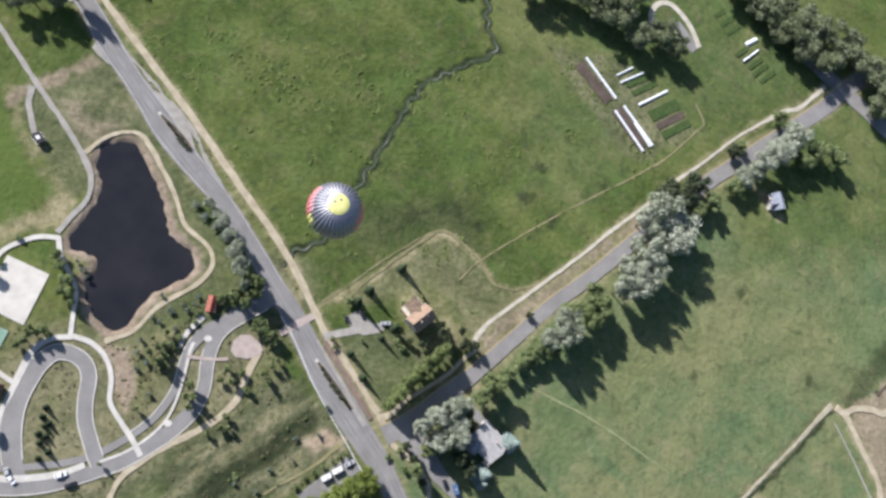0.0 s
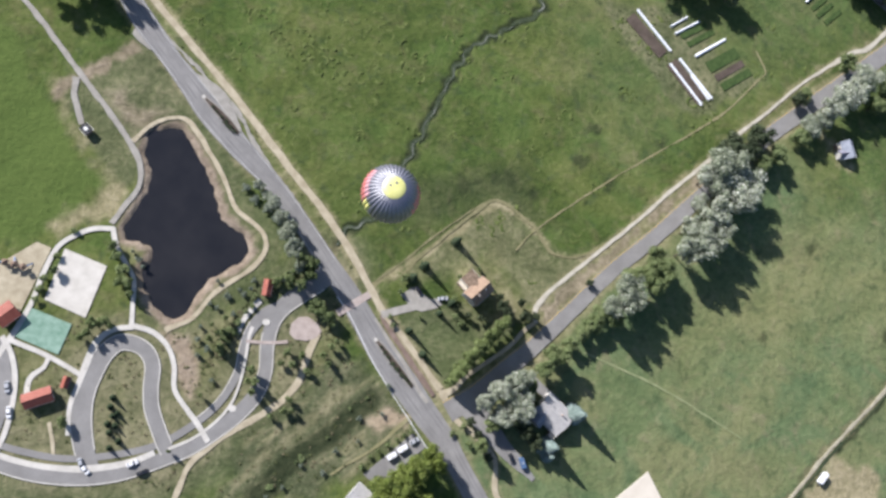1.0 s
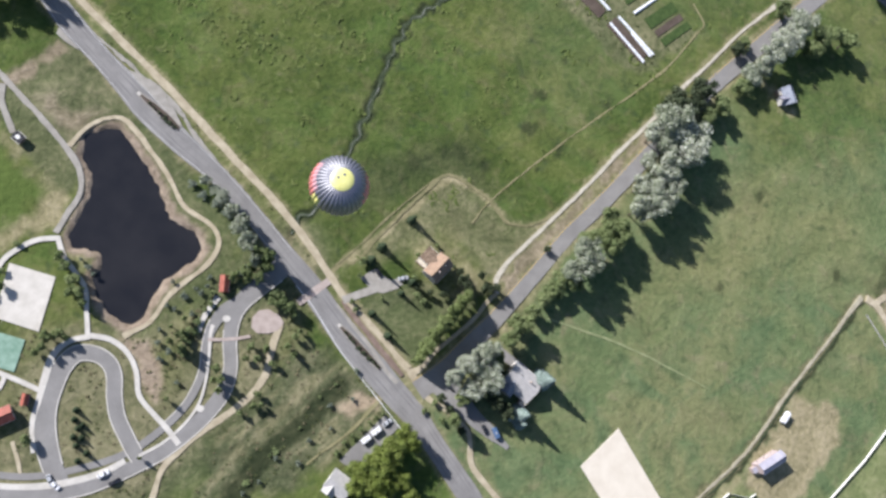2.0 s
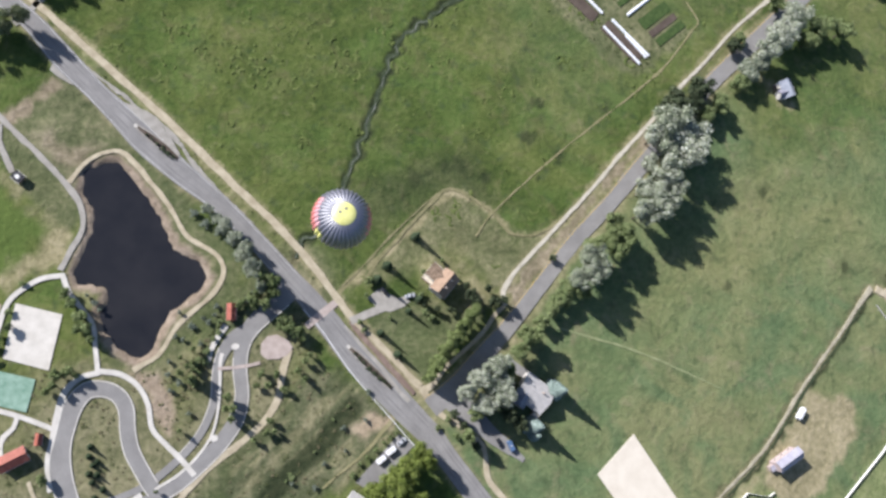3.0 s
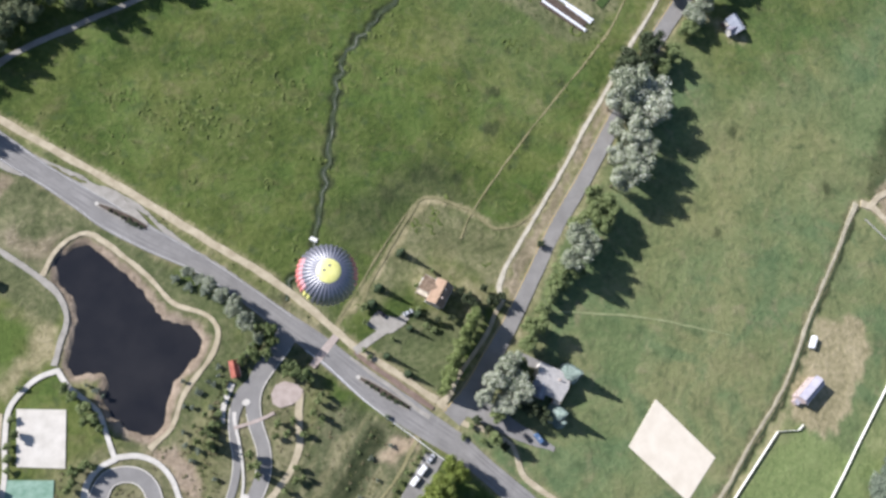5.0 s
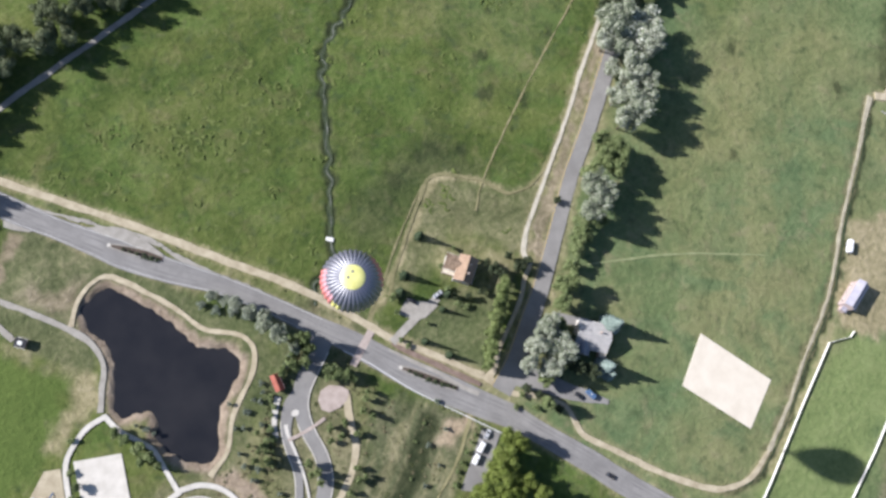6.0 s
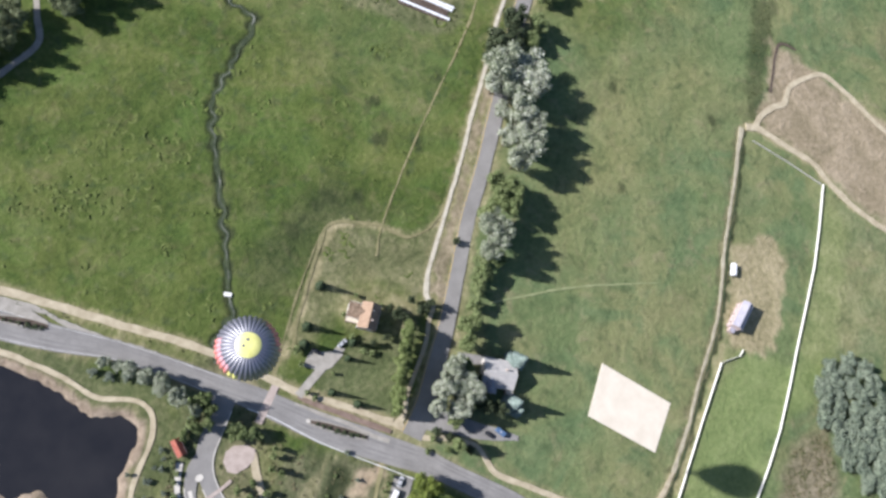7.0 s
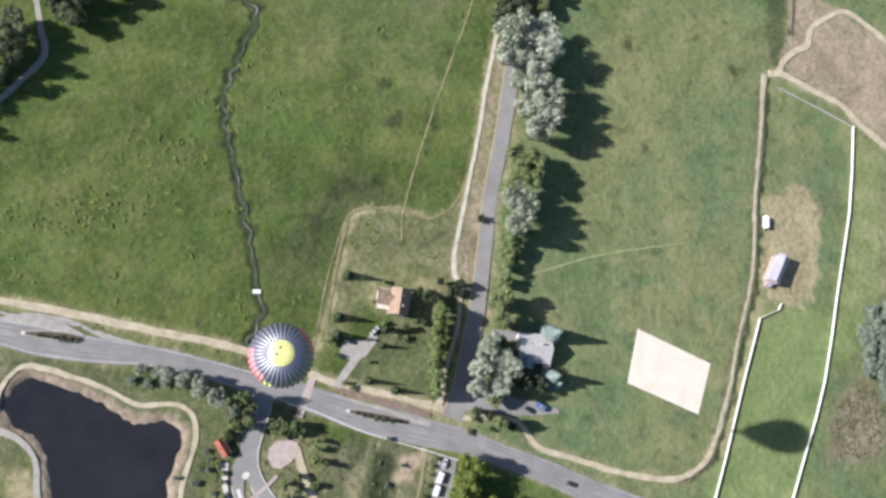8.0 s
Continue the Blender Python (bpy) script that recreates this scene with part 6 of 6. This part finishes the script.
def loft(rings):
    """A closed shell over rings of equal length."""
    bm = bmesh.new()
    vs = [[bm.verts.new(p) for p in r] for r in rings]
    k = len(rings[0])
    for a, c in zip(vs[:-1], vs[1:]):
        for i in range(k):
            bm.faces.new((a[i], a[(i + 1) % k], c[(i + 1) % k], c[i]))
    bm.faces.new(vs[0][::-1])
    bm.faces.new(vs[-1])
    bmesh.ops.recalc_face_normals(bm, faces=bm.faces)
    return bm


def ring(x0, x1, w, z, cut=0.18):
    return [(x0 + cut, -w, z), (x1 - cut, -w, z), (x1, -w + cut, z), (x1, w - cut, z), (x1 - cut, w, z), (x0 + cut, w, z), (x0, w - cut, z), (x0, -w + cut, z)]


def vehicle(name, key, material, label, l=4.6, w=0.92, h=1.5, boxy=False):
    x, y, yaw = at(key)
    root = tagged(new(name), label, "car" if not boxy else "camper van")
    root.matrix_world = pose(x, y, 0.06, 0, 0, yaw)
    a, c = -l / 2, l / 2
    if boxy:
        part("body", loft([ring(a, c, w, 0.4), ring(a, c, w * 1.03, 1.0), ring(a, c - 0.2, w * 1.03, h - 0.15), ring(a + 0.1, c - 0.5, w * 0.95, h)]), material, root)
        part("windscreen", boxed(c - 0.28, -w * 0.8, 1.35, c - 0.02, w * 0.8, 1.95), GLASS, root)
        part("roof_vent", boxed(-0.4, -0.3, h - 0.02, 0.3, 0.3, h + 0.16, bevel=0.04), SIDING, root)
    else:
        part("body", loft([ring(a, c, w * 0.94, 0.28), ring(a, c, w, 0.55), ring(a + 0.03, c - 0.05, w, 0.82), ring(a + 0.2, c - 0.25, w * 0.92, 0.95)]), material, root)
        part("cabin", loft([ring(a + 0.45, c - 1.15, w * 0.90, 0.93), ring(a + 0.95, c - 1.9, w * 0.74, h - 0.06)]), GLASS, root, "dark glass cabin")
        part("roof", loft([ring(a + 0.93, c - 1.88, w * 0.75, h - 0.06), ring(a + 1.1, c - 2.1, w * 0.66, h)]), material, root)
    for sx in (a + l * 0.18, c - l * 0.18):
        for s in (1, -1):
            bm = bmesh.new()
            bmesh.ops.create_cone(bm, cap_ends=True, segments=14, radius1=0.33, radius2=0.33, depth=0.24, matrix=pose(sx, s * (w - 0.1), 0.3, 90))
            wheel = part("wheel", bm, RUBBER, root)
            bm = bmesh.new()
            bmesh.ops.create_cone(bm, cap_ends=True, segments=10, radius1=0.19, radius2=0.19, depth=0.26, matrix=pose(sx, s * (w - 0.1), 0.3, 90))
            part("rim", bm, SILVER_PAINT, wheel)


WHITE_CAR, DARK_CAR, BLUE_CAR = paint("white_lacquer", (0.78, 0.78, 0.78)), paint("black_lacquer", (0.02, 0.02, 0.025)), paint("blue_lacquer", (0.09, 0.15, 0.26))
SILVER_PAINT = paint("silver_lacquer", (0.42, 0.43, 0.45))
vehicle("car", "car_white", WHITE_CAR, "white car on the park street")
vehicle("car", "car_dark", DARK_CAR, "black car on the park street")
vehicle("car", "car_grey", SILVER_PAINT, "silver car at the street corner")
vehicle("car", "car_silver", WHITE_CAR, "white car waiting at the drop-off loop")
vehicle("car", "car_pad", SILVER_PAINT, "silver car parked on the house pad")
vehicle("car", "car_yard", DARK_CAR, "dark car parked in tree shade")
vehicle("car", "car_lot", SILVER_PAINT, "silver car parked beside camper vans")
vehicle("car", "car_drive", DARK_CAR, "dark car parked beside a blue van")
vehicle("car", "car_road", DARK_CAR, "dark car on the main road")
vehicle("car", "van_one", SILVER_PAINT, "silver car parked near the park walk")
vehicle("car", "van_two", WHITE_CAR, "white car parked near the park walk")
vehicle("camper_van", "car_blue", BLUE_CAR, "blue camper van parked beside the house", 5.2, 1.05, 2.3, True)
vehicle("camper_van", "rv_one", WHITE_CAR, "white camper van parked in a row", 4.9, 1.0, 2.2, True)
vehicle("camper_van", "rv_two", WHITE_CAR, "white camper van parked beside another", 4.7, 1.0, 2.1, True)


def trailer():
    x, y, yaw = at("trailer")
    root = tagged(new("horse_trailer"), "white horse trailer parked on bare soil", "trailer")
    root.matrix_world = pose(x, y, 0, 0, 0, yaw)
    part("body", loft([ring(-3.3, 3.3, 1.15, 0.5, 0.35), ring(-3.3, 3.3, 1.25, 1.2, 0.35), ring(-3.3, 3.3, 1.2, 2.5, 0.45), ring(-3.0, 2.9, 0.95, 2.8, 0.45)]), WHITE_CAR, root)
    part("roof_vent", boxed(-0.4, -0.3, 2.78, 0.3, 0.3, 2.94, bevel=0.04), SIDING, root)
    part("drawbar", boxed(3.3, -0.08, 0.4, 4.7, 0.08, 0.55), RUBBER, root)
    for sx in (-1.0, 0.1):
        for s in (1, -1):
            bm = bmesh.new()
            bmesh.ops.create_cone(bm, cap_ends=True, segments=14, radius1=0.4, radius2=0.4, depth=0.25, matrix=pose(sx, s * 1.15, 0.28, 90))
            part("wheel", bm, RUBBER, root)


trailer()


def play_tower(x, y, yaw):
    root = tagged(new("play_tower"), "wooden playground tower with roof and slide", "play tower", "play towers")
    root.matrix_world = pose(x, y, 0.05, 0, 0, yaw)
    for sx in (-0.9, 0.9):
        for sy in (-0.9, 0.9):
            part("post", boxed(sx - 0.07, sy - 0.07, 0, sx + 0.07, sy + 0.07, 3.0), BROWN_SIDING, root)
    part("deck", boxed(-1.0, -1.0, 1.3, 1.0, 1.0, 1.42), BROWN_SIDING, root)
    part("roof", loft([[(-1.2, -1.2, 2.9), (1.2, -1.2, 2.9), (1.2, 1.2, 2.9), (-1.2, 1.2, 2.9)], [(-0.1, -0.1, 3.9), (0.1, -0.1, 3.9), (0.1, 0.1, 3.9), (-0.1, 0.1, 3.9)]]), BROWN_SIDING, root)
    part("slide", loft([[(1.0, -0.3, 1.3), (1.0, 0.3, 1.3), (1.0, 0.3, 1.42), (1.0, -0.3, 1.42)], [(3.6, -0.3, 0.1), (3.6, 0.3, 0.1), (3.6, 0.3, 0.22), (3.6, -0.3, 0.22)]]), BLUE_CAR, root)


pg = np.array(PLAYGROUND)
for k in range(3):
    c = pg[0] * (0.25 + 0.2 * k) + pg[1] * 0.25 + pg[3] * (0.5 - 0.2 * k)
    play_tower(float(c[0]), float(c[1]), 40 + 70 * k)
x, y, yaw = at("culvert")
culvert = tagged(new("culvert_head"), "white concrete culvert head at the creek", "culvert")
culvert.matrix_world = pose(x, y, -0.4, 0, 0, yaw)
bm = boxed(-1.7, -0.9, -0.6, 1.7, 0.9, 0.75, bevel=0.1)
part("block", bm, WHITE_VINYL, culvert)
part("pipe_mouth", boxed(-0.5, 0.85, -0.5, 0.5, 1.0, 0.2), RUBBER, culvert)


# ---- fences ----
def fence(pts, label, high=1.4, material=WHITE_VINYL):
    q = np.array(pts)
    root = tagged(new("fence"), label, "fence", "white fences")
    post = boxed(-0.08, -0.08, -0.4, 0.08, 0.08, high + 0.1)
    pm, qm = bpy.data.meshes.new("post"), bpy.data.meshes.new("panel")
    post.to_mesh(pm)
    post.free()
    bm = boxed(-0.5, -0.03, 0.05, 0.5, 0.03, high - 0.05)
    box(bm, -0.5, -0.05, high - 0.1, 0.5, 0.05, high)
    bm.to_mesh(qm)
    bm.free()
    for m in (pm, qm):
        m.materials.append(material)
    for (ax, ay), (bx, by) in zip(q[:-1], q[1:]):
        d = math.hypot(bx - ax, by - ay)
        n = max(1, round(d / 2.4))
        yaw = math.degrees(math.atan2(by - ay, bx - ax))
        for i in range(n):
            u = i / n
            o = new("post", pm)
            o.parent = root
            o.matrix_basis = pose(ax + (bx - ax) * u, ay + (by - ay) * u, 0, 0, 0, yaw)
            u = (i + 0.5) / n
            o = new("panel", qm)
            o.parent = root
            o.matrix_basis = pose(ax + (bx - ax) * u, ay + (by - ay) * u, 0, 0, 0, yaw) @ Matrix.Diagonal((d / n - 0.16, 1, 1, 1))


fence(FENCE_NORTH, "low weathered pale wooden fence beside a trail", 1.0, SIDING)
fence(FENCE_EAST, "tall white vinyl fence across the pasture")
fence(FENCE_WEST, "tall white vinyl fence beside the trail")


# ---- balloon ----
def balloon(cx, cy, top):
    R = 8.03
    root = tagged(new("hot_air_balloon"), "navy hot-air balloon with a yellow crown, floating above the meadow", "balloon")
    root.matrix_world = pose(cx, cy, top)
    # half outline: radius and height below the crown, in shares of R
    prof = [(0.37, -0.035), (0.55, -0.10), (0.72, -0.21), (0.86, -0.37), (0.955, -0.57), (1.0, -0.80), (0.985, -1.02), (0.92, -1.28), (0.80, -1.58), (0.64, -1.90), (0.46, -2.20), (0.32, -2.42)]
    prof = smooth_line(prof, 0.06)
    n = 36
    split, low = int(np.argmax(prof[:, 1] < -0.30)), int(np.argmax(prof[:, 1] < -0.44))

    def gore(rows, material, name, turn, parent):
        verts, faces, k = [], [], 5
        for r, z in rows:
            for j in range(k):
                a = 2 * math.pi / n * (j / (k - 1) - 0.5)
                bulge = 1 + (0.060 + 0.045 * max(0.0, 1 + z / 0.45)) * math.cos((j / (k - 1) - 0.5) * math.pi) - 0.055
                verts.append((math.cos(a) * r * R * bulge, math.sin(a) * r * R * bulge, z * R))
        for i in range(len(rows) - 1):
            for j in range(k - 1):
                b = i * k + j
                faces.append((b, b + k, b + k + 1, b + 1))
        ob = mesh_ob(name, verts, faces, material, parent, smooth=True)
        ob.matrix_basis = pose(0, 0, 0, 0, 0, turn)
        return ob
    up = gore(prof[:split + 1], NAVY, "gore", 0, root)
    for i in range(1, n):
        o = new("gore", up.data)
        o.parent = root
        o.matrix_basis = pose(0, 0, 0, 0, 0, 360 / n * i)
    for i in range(n):
        gore(prof[split:low + 1], side_colour(i, n, False), "side_gore", 360 / n * i, root)
        gore(prof[low:], side_colour(i, n, True), "lower_gore", 360 / n * i, root)
    verts, faces, k = [(0, 0, 0.012 * R)], [], 48
    for r, z in ((0.12, 0.010), (0.24, -0.004), (0.36, -0.028), (0.385, -0.045)):
        for j in range(k):
            a = 2 * math.pi * j / k
            verts.append((math.cos(a) * r * R, math.sin(a) * r * R, z * R + 0.06))
    for j in range(k):
        faces.append((0, 1 + j, 1 + (j + 1) % k))
    for i in range(3):
        for j in range(k):
            a, b = 1 + i * k + j, 1 + i * k + (j + 1) % k
            faces.append((a, a + k, b + k, b))
    disc = mesh_ob("crown_panel", verts, faces, YELLOW, root, "round yellow crown panel with dark dots", True)
    for ex, ey in ((0.14, 0.05), (-0.05, 0.16)):
        bm = bmesh.new()
        bmesh.ops.create_circle(bm, cap_ends=True, segments=14, radius=0.045 * R)
        o = part("dot", bm, NAVY, disc)
        o.location = (ex * R * -1.0, ey * R, 0.16)
    for a in range(4):
        bm = bmesh.new()
        bmesh.ops.create_cone(bm, cap_ends=True, segments=6, radius1=0.02, radius2=0.02, depth=3.4)
        o = part("cable", bm, RUBBER, root)
        x, y = (0.9 if a % 2 else -0.9), (0.7 if a // 2 else -0.7)
        o.location = (x, y, -2.42 * R - 1.6)
    bm = boxed(-0.9, -0.7, -0.05, 0.9, 0.7, 0.06, bevel=0.02)
    o = part("burner_frame", bm, RUBBER, root)
    o.location = (0, 0, -2.42 * R - 1.9)
    bm = boxed(-1.0, -0.8, 0, 1.0, 0.8, 1.15, bevel=0.08)
    o = part("basket", bm, WICKER, root, "brown wicker basket")
    o.location = (0, 0, -2.42 * R - 4.4)


def cloth(name, dark, light, rough=0.42, spec=0.6):
    m, nt, b = mat(name, rough, 0.0, spec)
    v = coords(nt)
    nt.links.new(ramp(nt, noise_at(nt, v, 0.9, 4), [(0.35, dark), (0.65, light)]), b.inputs["Base Color"])
    b.inputs["Coat Weight"].default_value = 1.0
    b.inputs["Coat Roughness"].default_value = 0.55
    b.inputs["Coat IOR"].default_value = 2.3
    bump(nt, b, noise_at(nt, v, 2.5, 4), 0.05, 0.5)
    return m


NAVY = cloth("navy_nylon", (0.034, 0.035, 0.070), (0.052, 0.053, 0.098), 0.50, 1.0)
YELLOW = cloth("yellow_nylon", (0.66, 0.63, 0.14), (0.76, 0.73, 0.22), 0.5, 0.4)
RED = cloth("red_nylon", (0.50, 0.11, 0.11), (0.60, 0.16, 0.15), 0.45, 0.5)
PINK = cloth("pink_nylon", (0.42, 0.20, 0.24), (0.54, 0.27, 0.31), 0.5, 0.6)
CRIMSON = cloth("crimson_nylon", (0.42, 0.02, 0.09), (0.52, 0.04, 0.13), 0.45, 0.5)
WICKER = two_scale("wicker", (0.12, 0.07, 0.03), (0.24, 0.15, 0.08), 2, 12, 0.9, 0.02)


def side_colour(i, n, low):
    a = 360 / n * i
    if 136 < a < 210:
        return RED if low else PINK
    if a < 38 or a > 325:
        return CRIMSON if low or a < 30 or a > 335 else NAVY
    if low and 210 <= a < 228:
        return YELLOW
    return NAVY


balloon(*SPOTS["balloon"])
